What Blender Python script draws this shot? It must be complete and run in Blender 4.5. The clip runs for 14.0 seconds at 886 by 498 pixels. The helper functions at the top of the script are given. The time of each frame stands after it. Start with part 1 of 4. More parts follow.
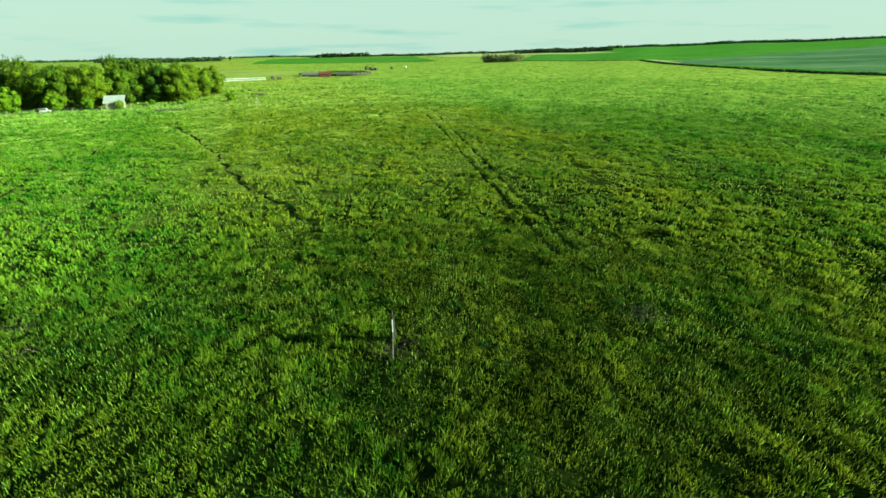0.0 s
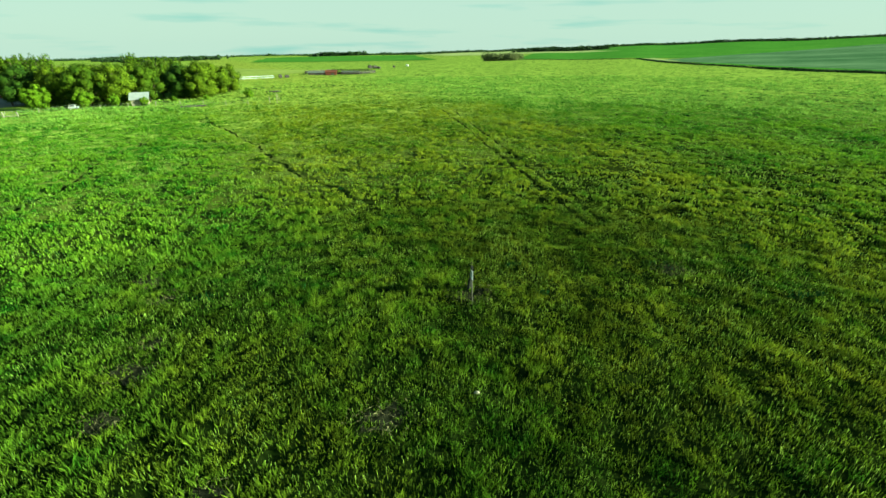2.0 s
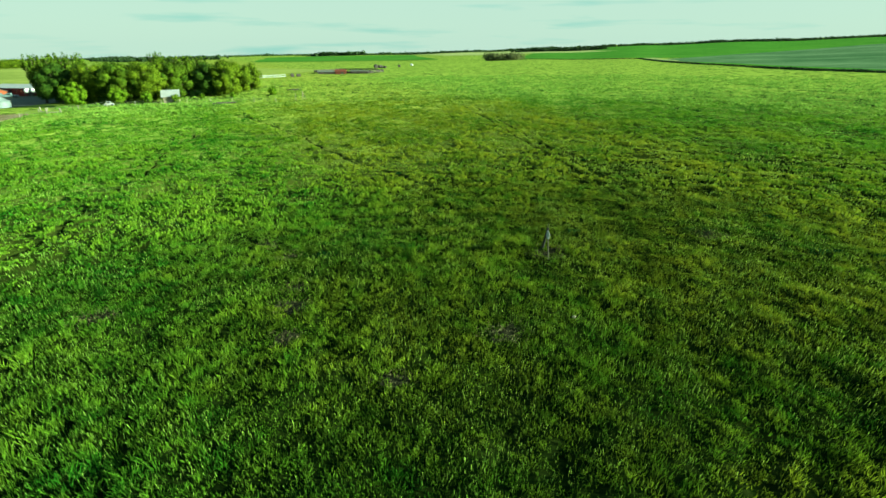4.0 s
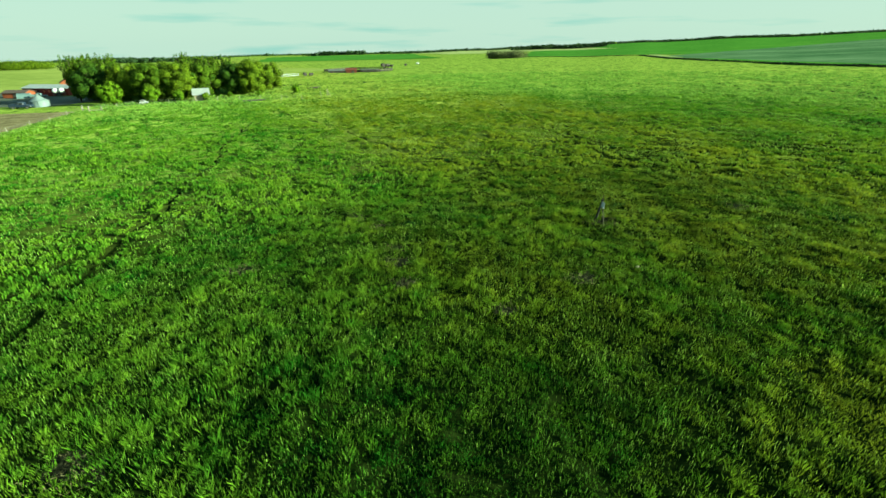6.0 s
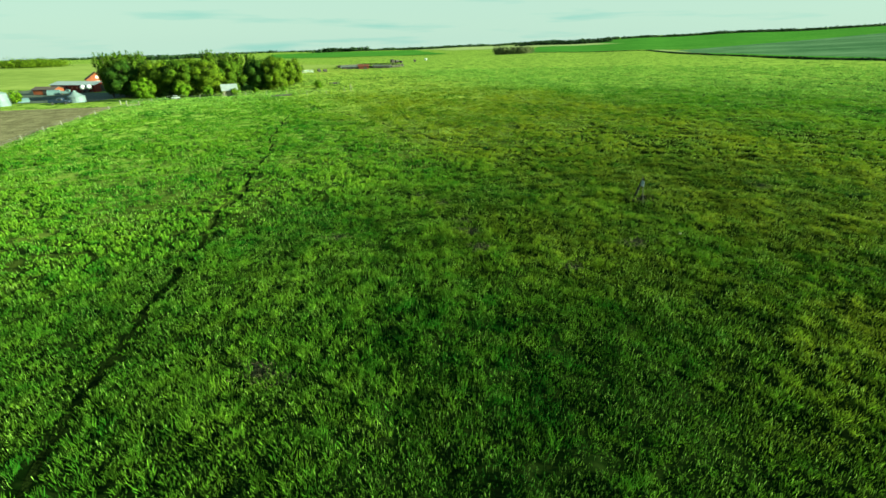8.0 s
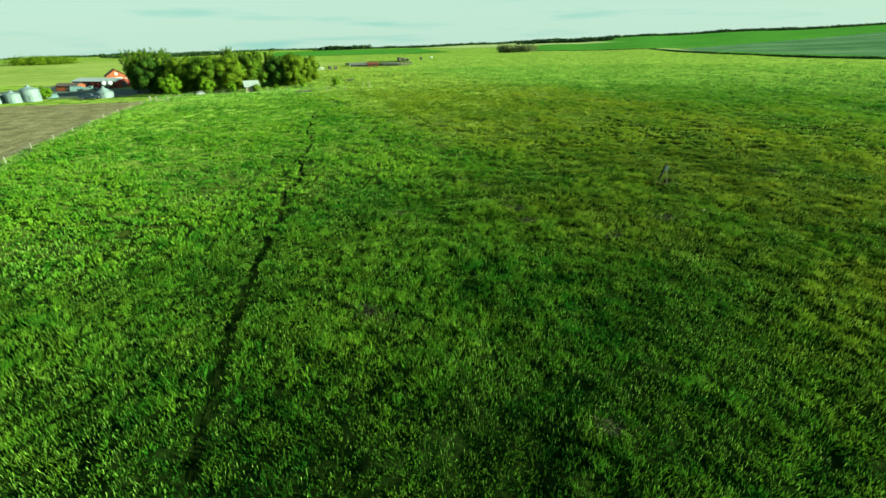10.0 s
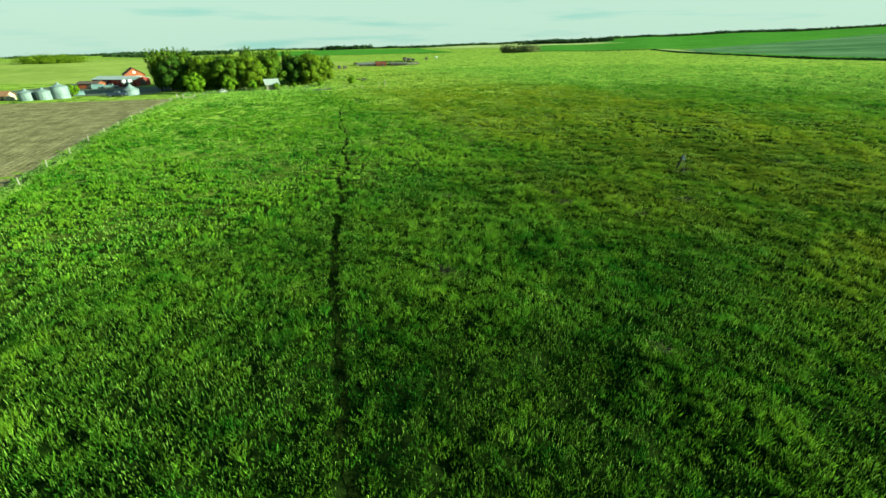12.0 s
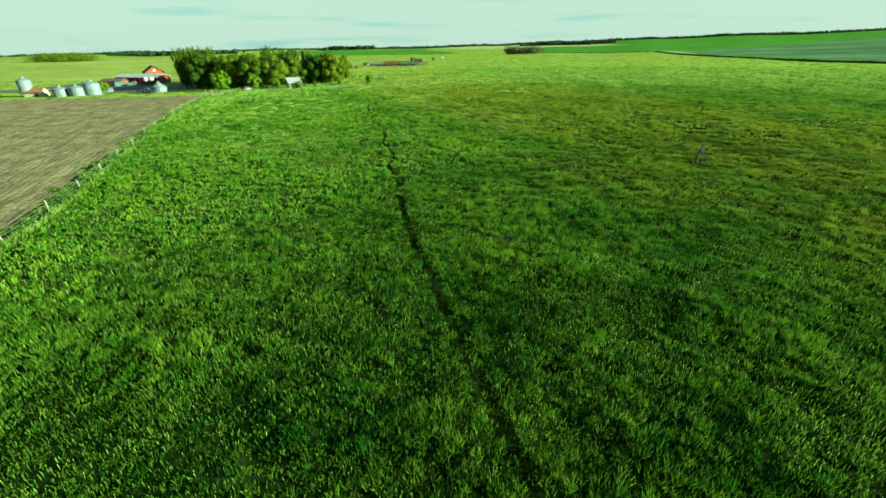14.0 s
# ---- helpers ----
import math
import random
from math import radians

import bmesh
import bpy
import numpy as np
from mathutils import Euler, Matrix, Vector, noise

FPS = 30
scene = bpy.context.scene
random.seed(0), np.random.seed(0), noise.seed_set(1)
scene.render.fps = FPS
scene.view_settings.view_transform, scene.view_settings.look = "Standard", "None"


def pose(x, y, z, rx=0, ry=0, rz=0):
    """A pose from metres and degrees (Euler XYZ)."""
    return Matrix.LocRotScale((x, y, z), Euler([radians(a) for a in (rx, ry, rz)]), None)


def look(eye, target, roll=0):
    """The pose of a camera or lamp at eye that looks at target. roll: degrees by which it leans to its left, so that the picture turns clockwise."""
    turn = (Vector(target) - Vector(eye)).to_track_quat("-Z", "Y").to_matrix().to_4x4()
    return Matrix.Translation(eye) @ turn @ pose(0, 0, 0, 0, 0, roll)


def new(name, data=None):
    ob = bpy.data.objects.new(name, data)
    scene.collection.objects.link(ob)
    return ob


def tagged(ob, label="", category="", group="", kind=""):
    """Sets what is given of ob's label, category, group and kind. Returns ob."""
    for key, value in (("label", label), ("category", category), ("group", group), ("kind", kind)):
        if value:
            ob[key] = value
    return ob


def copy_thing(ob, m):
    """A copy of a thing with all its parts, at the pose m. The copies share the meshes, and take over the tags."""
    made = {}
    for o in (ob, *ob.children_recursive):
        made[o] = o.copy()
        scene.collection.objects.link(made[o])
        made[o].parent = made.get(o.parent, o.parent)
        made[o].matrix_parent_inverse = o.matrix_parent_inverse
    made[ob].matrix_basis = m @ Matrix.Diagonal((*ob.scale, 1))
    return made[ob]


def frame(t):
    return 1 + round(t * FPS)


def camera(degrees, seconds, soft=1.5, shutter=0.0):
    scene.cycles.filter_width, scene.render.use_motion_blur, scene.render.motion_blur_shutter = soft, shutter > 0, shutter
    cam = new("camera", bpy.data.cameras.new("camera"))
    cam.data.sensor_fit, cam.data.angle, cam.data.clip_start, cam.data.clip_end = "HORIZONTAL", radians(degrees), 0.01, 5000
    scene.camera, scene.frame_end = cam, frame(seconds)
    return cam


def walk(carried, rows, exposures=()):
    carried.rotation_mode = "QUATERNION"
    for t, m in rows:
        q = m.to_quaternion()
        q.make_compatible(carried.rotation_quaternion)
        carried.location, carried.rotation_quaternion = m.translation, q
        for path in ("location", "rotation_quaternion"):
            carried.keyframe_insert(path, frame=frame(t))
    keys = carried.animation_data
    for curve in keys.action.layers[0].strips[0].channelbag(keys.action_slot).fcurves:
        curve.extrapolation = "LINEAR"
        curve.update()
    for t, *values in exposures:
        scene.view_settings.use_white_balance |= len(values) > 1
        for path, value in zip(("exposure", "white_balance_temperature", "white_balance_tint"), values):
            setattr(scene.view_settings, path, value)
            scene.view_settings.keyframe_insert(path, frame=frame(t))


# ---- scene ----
cam = camera(92.5, 14.0, soft=1.6)
METRES, EYE, TILT, LEAN, TURN = 53.57, 15.0, 0.0, 0.0, 1.2
ROWS = [
    (0.0, 0.0, 0.0, 0.0, -0.09, -25.69, 0.19),
    (0.5, -0.0181, -0.0226, -0.0003, -0.02, -25.77, 0.28),
    (1.0, -0.0378, -0.0466, 0.0002, -0.12, -25.86, 0.3),
    (1.5, -0.0611, -0.0722, 0.0004, -0.3, -25.9, 0.26),
    (2.0, -0.0878, -0.0989, 0.0005, -0.57, -25.87, 0.18),
    (2.5, -0.1159, -0.1259, 0.0004, -0.69, -25.87, 0.13),
    (3.0, -0.1462, -0.1531, -0.0003, -0.79, -25.87, 0.05),
    (5.5, -0.2976, -0.2897, -0.0019, -1.21, -26.02, 0.4),
    (6.0, -0.3256, -0.3152, -0.002, -1.16, -26.09, 0.56),
    (6.5, -0.3528, -0.34, -0.0021, -1.05, -26.21, 0.68),
    (7.0, -0.3788, -0.3643, -0.0016, -0.92, -26.34, 0.78),
    (7.5, -0.403, -0.3866, -0.001, -0.83, -26.44, 0.83),
    (8.0, -0.4285, -0.4101, -0.0003, -0.9, -26.55, 0.81),
    (10.5, -0.5389, -0.5271, 0.0012, -0.84, -26.82, 0.69),
    (11.0, -0.5605, -0.5509, 0.0018, -1.0, -26.85, 0.65),
    (11.5, -0.5836, -0.5754, 0.003, -1.07, -26.83, 0.56),
    (12.0, -0.607, -0.6005, 0.0041, -0.87, -26.8, 0.54),
    (12.5, -0.6315, -0.6258, 0.0046, -0.75, -26.76, 0.46),
    (13.0, -0.6567, -0.6515, 0.005, -0.63, -26.74, 0.41),
    (13.5, -0.6825, -0.6775, 0.0051, -0.76, -26.72, 0.29),
    (14.0, -0.709, -0.7036, 0.0048, -0.77, -26.73, 0.22),
]
walk(cam, [(t, pose(0, 0, EYE, TILT, LEAN, TURN) @ pose(METRES * x, METRES * y, METRES * z, 90 + pitch + 0.12 * (t / 7 - 1), roll, yaw)) for t, x, y, z, yaw, pitch, roll in ROWS],
     exposures=[(0.0, 2.12, 6300, -36), (14.0, 2.12, 6300, -36)])

# ---- light: low evening sun from +x, thin streaky cloud ----
SUN_ELEV = 15.5
world = bpy.data.worlds.new("evening_sky")
scene.world = world
world.use_nodes = True
wn, wl = world.node_tree.nodes, world.node_tree.links
wn.clear()
w_out, w_bg = wn.new("ShaderNodeOutputWorld"), wn.new("ShaderNodeBackground")
w_sky = wn.new("ShaderNodeTexSky")
w_sky.sky_type, w_sky.sun_disc = "NISHITA", False
w_sky.sun_elevation, w_sky.sun_rotation = radians(SUN_ELEV), radians(98)
w_sky.air_density, w_sky.dust_density, w_sky.ozone_density = 1.0, 0.6, 1.0
w_co, w_map = wn.new("ShaderNodeTexCoord"), wn.new("ShaderNodeMapping")
w_map.inputs["Scale"].default_value = (2.0, 2.0, 24.0)
w_noise, w_ramp, w_mix = wn.new("ShaderNodeTexNoise"), wn.new("ShaderNodeValToRGB"), wn.new("ShaderNodeMix")
w_noise.inputs["Scale"].default_value, w_noise.inputs["Detail"].default_value, w_noise.inputs["Roughness"].default_value = 1.6, 4.0, 0.5
w_ramp.color_ramp.elements[0].position, w_ramp.color_ramp.elements[1].position = 0.32, 0.46
w_ramp.color_ramp.elements[0].color = (2.3, 3.2, 3.36, 1)
w_ramp.color_ramp.elements[1].color = (3.4, 3.62, 3.7, 1)
w_mix.data_type = "RGBA"
w_sep, w_thin = wn.new("ShaderNodeSeparateXYZ"), wn.new("ShaderNodeMapRange")
w_thin.inputs["From Min"].default_value, w_thin.inputs["From Max"].default_value = 0.08, 0.36
w_thin.inputs["To Min"].default_value, w_thin.inputs["To Max"].default_value = 0.95, 0.05
wl.new(w_co.outputs["Generated"], w_map.inputs["Vector"])
wl.new(w_co.outputs["Generated"], w_sep.inputs["Vector"])
wl.new(w_sep.outputs["Z"], w_thin.inputs["Value"])
wl.new(w_map.outputs["Vector"], w_noise.inputs["Vector"])
wl.new(w_noise.outputs["Fac"], w_ramp.inputs["Fac"])
wl.new(w_ramp.outputs["Color"], w_mix.inputs["B"])
wl.new(w_thin.outputs["Result"], w_mix.inputs["Factor"])
wl.new(w_sky.outputs["Color"], w_mix.inputs["A"])
wl.new(w_mix.outputs["Result"], w_bg.inputs["Color"])
w_bg.inputs["Strength"].default_value = 0.047
wl.new(w_bg.outputs["Background"], w_out.inputs["Surface"])
sun = new("sun", bpy.data.lights.new("sun", "SUN"))
sun.data.energy, sun.data.angle, sun.data.color = 5.0, radians(0.6), (1.0, 0.9, 0.72)
sun.matrix_world = look((300, -42, 300 * math.tan(radians(SUN_ELEV))), (0, 0, 0))


# ---- materials ----
def mat(name, colour, rough=0.8, metal=0.0, vary=0.25, scale=2.0, bump=0.0, bump_scale=20.0, tint=None, island=0.0, detail=5.0, spec=0.3, stretch=None):
    """A surface with two scales of colour variation and fine relief."""
    m = bpy.data.materials.new(name)
    m.use_nodes = True
    nt = m.node_tree
    n, l = nt.nodes, nt.links
    p = n["Principled BSDF"]
    p.inputs["Roughness"].default_value, p.inputs["Metallic"].default_value = rough, metal
    p.inputs["Specular IOR Level"].default_value = spec
    geo = n.new("ShaderNodeNewGeometry")
    mp = n.new("ShaderNodeMapping")
    if stretch:
        mp.inputs["Scale"].default_value = stretch
    l.new(geo.outputs["Position"], mp.inputs["Vector"])
    big, fine = n.new("ShaderNodeTexNoise"), n.new("ShaderNodeTexNoise")
    big.inputs["Scale"].default_value, big.inputs["Detail"].default_value = scale, detail
    fine.inputs["Scale"].default_value, fine.inputs["Detail"].default_value = scale * 9, 3.0
    l.new(mp.outputs["Vector"], big.inputs["Vector"])
    l.new(mp.outputs["Vector"], fine.inputs["Vector"])
    add = n.new("ShaderNodeMath")
    add.operation = "MULTIPLY_ADD"
    add.inputs[1].default_value = 0.5
    l.new(fine.outputs["Fac"], add.inputs[0])
    half = n.new("ShaderNodeMath")
    half.operation = "MULTIPLY"
    half.inputs[1].default_value = 0.5
    l.new(big.outputs["Fac"], half.inputs[0])
    l.new(half.outputs[0], add.inputs[2])
    ramp = n.new("ShaderNodeValToRGB")
    lo = tuple(c * (1 - vary) for c in colour)
    hi = tint if tint else tuple(min(1, c * (1 + vary)) for c in colour)
    ramp.color_ramp.elements[0].position, ramp.color_ramp.elements[0].color = 0.38, (*lo, 1)
    ramp.color_ramp.elements[1].position, ramp.color_ramp.elements[1].color = 0.62, (*hi, 1)
    l.new(add.outputs[0], ramp.inputs["Fac"])
    out = ramp.outputs["Color"]
    if island:
        hsv = n.new("ShaderNodeHueSaturation")
        rng = n.new("ShaderNodeMapRange")
        rng.inputs["To Min"].default_value, rng.inputs["To Max"].default_value = 1 - island, 1 + island
        l.new(geo.outputs["Random Per Island"], rng.inputs["Value"])
        l.new(rng.outputs["Result"], hsv.inputs["Value"])
        l.new(out, hsv.inputs["Color"])
        out = hsv.outputs["Color"]
    l.new(out, p.inputs["Base Color"])
    if bump:
        bn, bp = n.new("ShaderNodeTexNoise"), n.new("ShaderNodeBump")
        bn.inputs["Scale"].default_value, bn.inputs["Detail"].default_value = bump_scale, 4.0
        bp.inputs["Strength"].default_value, bp.inputs["Distance"].default_value = min(1.0, bump), 0.12
        l.new(mp.outputs["Vector"], bn.inputs["Vector"])
        l.new(bn.outputs["Fac"], bp.inputs["Height"])
        l.new(bp.outputs["Normal"], p.inputs["Normal"])
    return m


def leaf_mat(name, colour, tint, scale, island=0.3, through_light=0.35):
    """Leaves and grass: diffuse with light passing through."""
    m = mat(name, colour, 0.8, 0, 0.3, scale, tint=tint, island=island, spec=0.06)
    n, l = m.node_tree.nodes, m.node_tree.links
    p, out = n["Principled BSDF"], n["Material Output"]
    src = p.inputs["Base Color"].links[0].from_socket
    tr, mix = n.new("ShaderNodeBsdfTranslucent"), n.new("ShaderNodeMixShader")
    l.new(src, tr.inputs["Color"])
    mix.inputs["Fac"].default_value = through_light
    l.new(p.outputs["BSDF"], mix.inputs[1])
    l.new(tr.outputs["BSDF"], mix.inputs[2])
    l.new(mix.outputs["Shader"], out.inputs["Surface"])
    return m


def drier_belt(m, gain):
    """A drier, more olive belt runs north through the lush pasture."""
    n, l = m.node_tree.nodes, m.node_tree.links
    p = n["Principled BSDF"]
    src = p.inputs["Base Color"].links[0].from_socket
    fans = [k.to_socket for k in src.links]
    geo, rng, wob, add, mix = (n.new(k) for k in ("ShaderNodeNewGeometry", "ShaderNodeMapRange", "ShaderNodeTexNoise", "ShaderNodeMath", "ShaderNodeMix"))
    wob.inputs["Scale"].default_value, wob.inputs["Detail"].default_value = 0.05, 5
    add.operation = "MULTIPLY_ADD"
    add.inputs[1].default_value = 60
    along_n = n.new("ShaderNodeVectorMath")
    along_n.operation = "DOT_PRODUCT"
    along_n.inputs[1].default_value = (1, 0.55, 0)
    shift, band = n.new("ShaderNodeMath"), n.new("ShaderNodeMath")
    shift.operation, band.operation = "SUBTRACT", "ABSOLUTE"
    shift.inputs[1].default_value = 62
    rng.inputs["From Min"].default_value, rng.inputs["From Max"].default_value = 52, 22
    mix.data_type, mix.blend_type = "RGBA", "MULTIPLY"
    mix.inputs["B"].default_value = (*gain, 1)
    l.new(geo.outputs["Position"], along_n.inputs[0])
    l.new(geo.outputs["Position"], wob.inputs["Vector"])
    l.new(wob.outputs["Fac"], add.inputs[0])
    l.new(along_n.outputs["Value"], add.inputs[2])
    l.new(add.outputs[0], shift.inputs[0])
    l.new(shift.outputs[0], band.inputs[0])
    l.new(band.outputs[0], rng.inputs["Value"])
    l.new(rng.outputs["Result"], mix.inputs["Factor"])
    l.new(src, mix.inputs["A"])
    for to in fans:
        l.new(mix.outputs["Result"], to)
    return m


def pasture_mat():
    """Thatch near the flight line, with the shade between tufts in its colour, passing into close meadow turf far away.
    """
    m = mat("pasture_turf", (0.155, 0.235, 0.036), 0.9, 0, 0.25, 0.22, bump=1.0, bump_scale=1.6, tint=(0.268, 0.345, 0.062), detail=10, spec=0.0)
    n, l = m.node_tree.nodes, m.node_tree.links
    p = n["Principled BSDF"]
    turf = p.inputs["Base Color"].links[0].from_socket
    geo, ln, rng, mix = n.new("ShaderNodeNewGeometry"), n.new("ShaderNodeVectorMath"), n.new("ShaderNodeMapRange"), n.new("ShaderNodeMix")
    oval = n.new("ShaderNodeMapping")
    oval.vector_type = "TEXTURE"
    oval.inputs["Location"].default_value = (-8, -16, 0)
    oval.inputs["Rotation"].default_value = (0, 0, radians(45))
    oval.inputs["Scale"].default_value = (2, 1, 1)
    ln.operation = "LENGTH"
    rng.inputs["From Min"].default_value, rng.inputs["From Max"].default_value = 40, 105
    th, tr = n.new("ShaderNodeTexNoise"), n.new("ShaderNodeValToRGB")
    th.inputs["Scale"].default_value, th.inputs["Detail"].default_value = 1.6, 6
    # Near-black thatch: the shade down between the blades is painted into the ground.
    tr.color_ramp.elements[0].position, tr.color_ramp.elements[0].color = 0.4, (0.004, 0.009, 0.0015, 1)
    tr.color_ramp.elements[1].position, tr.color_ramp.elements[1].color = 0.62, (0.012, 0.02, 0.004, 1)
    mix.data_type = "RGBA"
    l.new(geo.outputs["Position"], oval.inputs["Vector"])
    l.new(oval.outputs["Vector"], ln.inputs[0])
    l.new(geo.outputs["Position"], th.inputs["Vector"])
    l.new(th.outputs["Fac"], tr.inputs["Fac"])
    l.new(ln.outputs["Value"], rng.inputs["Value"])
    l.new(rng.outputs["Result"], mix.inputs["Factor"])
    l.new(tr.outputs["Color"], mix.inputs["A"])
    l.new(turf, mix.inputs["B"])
    # Dark spots: hoof-worn hollows, with the shade in them put into the colour.
    spot, spot_ramp, worn = n.new("ShaderNodeTexNoise"), n.new("ShaderNodeValToRGB"), n.new("ShaderNodeMix")
    spot.inputs["Scale"].default_value, spot.inputs["Detail"].default_value, spot.inputs["Roughness"].default_value = 0.3, 4, 0.6
    spot_ramp.color_ramp.elements[0].position, spot_ramp.color_ramp.elements[0].color = 0.56, (0, 0, 0, 1)
    spot_ramp.color_ramp.elements[1].position, spot_ramp.color_ramp.elements[1].color = 0.62, (0.9, 0.9, 0.9, 1)
    worn.data_type = "RGBA"
    worn.inputs["B"].default_value = (0.014, 0.036, 0.009, 1)
    l.new(geo.outputs["Position"], spot.inputs["Vector"])
    l.new(spot.outputs["Fac"], spot_ramp.inputs["Fac"])
    far_only = n.new("ShaderNodeMath")
    far_only.operation = "MULTIPLY"
    l.new(spot_ramp.outputs["Color"], far_only.inputs[0])
    l.new(rng.outputs["Result"], far_only.inputs[1])
    l.new(far_only.outputs[0], worn.inputs["Factor"])
    l.new(mix.outputs["Result"], worn.inputs["A"])
    l.new(worn.outputs["Result"], p.inputs["Base Color"])
    return m


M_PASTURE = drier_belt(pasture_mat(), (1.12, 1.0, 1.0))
M_GRASS = drier_belt(leaf_mat("grass_leaf", (0.044, 0.15, 0.011), (0.13, 0.22, 0.018), 0.07, 0.3, 0.35), (1.5, 1.02, 1.0))
# Half as bright as grass_leaf: shade low between tufts put into the colour.
M_SHADED_SWARD = drier_belt(leaf_mat("shaded_sward_leaf", (0.022, 0.082, 0.006), (0.066, 0.116, 0.01), 0.07, 0.3, 0.35), (1.5, 1.02, 1.0))
M_STRAW = leaf_mat("dry_straw", (0.1, 0.09, 0.04), (0.2, 0.18, 0.095), 0.8, 0.3, 0.2)
# Near-black leaf: the shade of small hollows is put into the colour.
M_HOLLOW_SHADE = leaf_mat("hollow_shade_leaf", (0.008, 0.035, 0.006), (0.016, 0.055, 0.01), 0.3, 0.25, 0.15)
# Brighter than grass_leaf: sunlit tips seen at low angles are put into the colour.
M_LIT_GRASS = drier_belt(leaf_mat("lit_grass_leaf", (0.112, 0.228, 0.036), (0.222, 0.34, 0.058), 0.12, 0.25, 0.35), (1.18, 1.0, 1.0))
M_FENCE_GRASS = leaf_mat("pale_grass_leaf", (0.09, 0.18, 0.025), (0.17, 0.25, 0.05), 0.3, 0.3, 0.35)
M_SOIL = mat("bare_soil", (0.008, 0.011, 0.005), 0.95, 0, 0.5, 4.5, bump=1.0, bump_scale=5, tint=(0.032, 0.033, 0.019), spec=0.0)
# Trodden earth made near-black: shade between the grass edges is in its colour.
M_SHADED_EARTH = mat("shaded_earth", (0.005, 0.009, 0.002), 0.95, 0, 0.3, 1.2, bump=0.8, bump_scale=7, tint=(0.013, 0.021, 0.004), spec=0.0)
M_PLOUGH = mat("tilled_soil", (0.13, 0.112, 0.06), 0.95, 0, 0.3, 0.3, bump=1.0, bump_scale=1.2, tint=(0.215, 0.188, 0.108), detail=8, spec=0.0)
M_CROP = mat("young_crop", (0.06, 0.125, 0.055), 0.9, 0, 0.25, 0.02, bump=0.4, bump_scale=0.8, tint=(0.115, 0.18, 0.095), spec=0.0, stretch=(0.25, 1, 1))
M_CROP_PALE = mat("pale_crop", (0.24, 0.29, 0.11), 0.9, 0, 0.15, 0.015, tint=(0.32, 0.35, 0.15), spec=0.0)
M_CROP_DEEP = mat("deep_green_crop", (0.055, 0.15, 0.022), 0.9, 0, 0.15, 0.015, tint=(0.085, 0.19, 0.03), spec=0.0)
M_HAY = mat("hay_meadow", (0.19, 0.245, 0.055), 0.9, 0, 0.18, 0.02, bump=0.5, bump_scale=0.7, tint=(0.25, 0.29, 0.075), spec=0.0)
M_LEAF = [leaf_mat("leaf_a", (0.024, 0.06, 0.005), (0.094, 0.142, 0.01), 0.5, 0.32, 0.12), leaf_mat("leaf_b", (0.032, 0.07, 0.005), (0.128, 0.175, 0.011), 0.5, 0.32, 0.12), leaf_mat("leaf_c", (0.07, 0.15, 0.01), (0.15, 0.235, 0.014), 0.5, 0.2, 0.3)]
# Darker copy of leaf_a: the shade inside the grove is put into the colour.
M_SHADED_LEAF = leaf_mat("shaded_leaf", (0.016, 0.044, 0.006), (0.052, 0.094, 0.01), 0.5, 0.3, 0.1)
# Bluer and greyer than the near leaves: distance haze painted into the colour.
M_FARLEAF = leaf_mat("far_foliage", (0.022, 0.042, 0.016), (0.035, 0.06, 0.022), 0.05, 0.15, 0.1)
M_GREYLEAF = leaf_mat("willow_foliage", (0.085, 0.105, 0.04), (0.15, 0.165, 0.07), 0.3, 0.2, 0.2)
M_BARK = mat("bark", (0.09, 0.07, 0.05), 0.95, 0, 0.3, 3, bump=0.6, bump_scale=14)
M_WOOD = mat("weathered_wood", (0.2, 0.18, 0.13), 0.9, 0, 0.3, 4, bump=0.3, bump_scale=25)
M_POST = mat("sun_bleached_post", (0.2, 0.19, 0.15), 0.9, 0, 0.2, 4)
M_STAND = mat("grey_pole", (0.07, 0.065, 0.05), 0.9, 0, 0.25, 5)
M_DARK_POLE = mat("dark_pole", (0.012, 0.013, 0.011), 0.85, 0, 0.3, 5)
M_DARKWOOD = mat("dark_wood", (0.045, 0.04, 0.035), 0.9, 0, 0.3, 4, bump=0.3, bump_scale=25)
M_WIRE = mat("galvanised_wire", (0.14, 0.14, 0.13), 0.6, 0.4, 0.15, 6)
M_RED = mat("red_barn_paint", (0.125, 0.016, 0.012), 0.75, 0, 0.25, 0.8, bump=0.2, bump_scale=12, stretch=(1, 1, 0.25))
M_ORANGE = mat("orange_red_roof", (0.17, 0.045, 0.018), 0.75, 0, 0.35, 0.7)
M_DARKROOF = mat("dark_shingle", (0.07, 0.05, 0.045), 0.9, 0, 0.3, 2, bump=0.4, bump_scale=10)
M_GREYROOF = mat("grey_sheet_roof", (0.1, 0.11, 0.1), 0.7, 0.1, 0.25, 0.5)
M_ROOF = mat("pale_sheet_metal", (0.3, 0.32, 0.33), 0.55, 0.2, 0.15, 0.7)
M_STEEL = mat("galvanised_steel", (0.13, 0.165, 0.175), 0.62, 0.15, 0.22, 0.9, bump=0.2, bump_scale=3)
M_RUST = mat("rust_red_boards", (0.09, 0.024, 0.014), 0.85, 0, 0.3, 0.8)
M_WHITE = mat("white_paint", (0.6, 0.61, 0.61), 0.5, 0, 0.08, 2)
M_BLUE = mat("blue_paint", (0.012, 0.02, 0.04), 0.35, 0, 0.15, 2, spec=0.5)
M_GREYBLUE = mat("blue_grey_tarp", (0.09, 0.135, 0.145), 0.6, 0, 0.2, 1.2)
M_RUBBER = mat("rubber", (0.02, 0.02, 0.02), 0.85, 0, 0.2, 6)
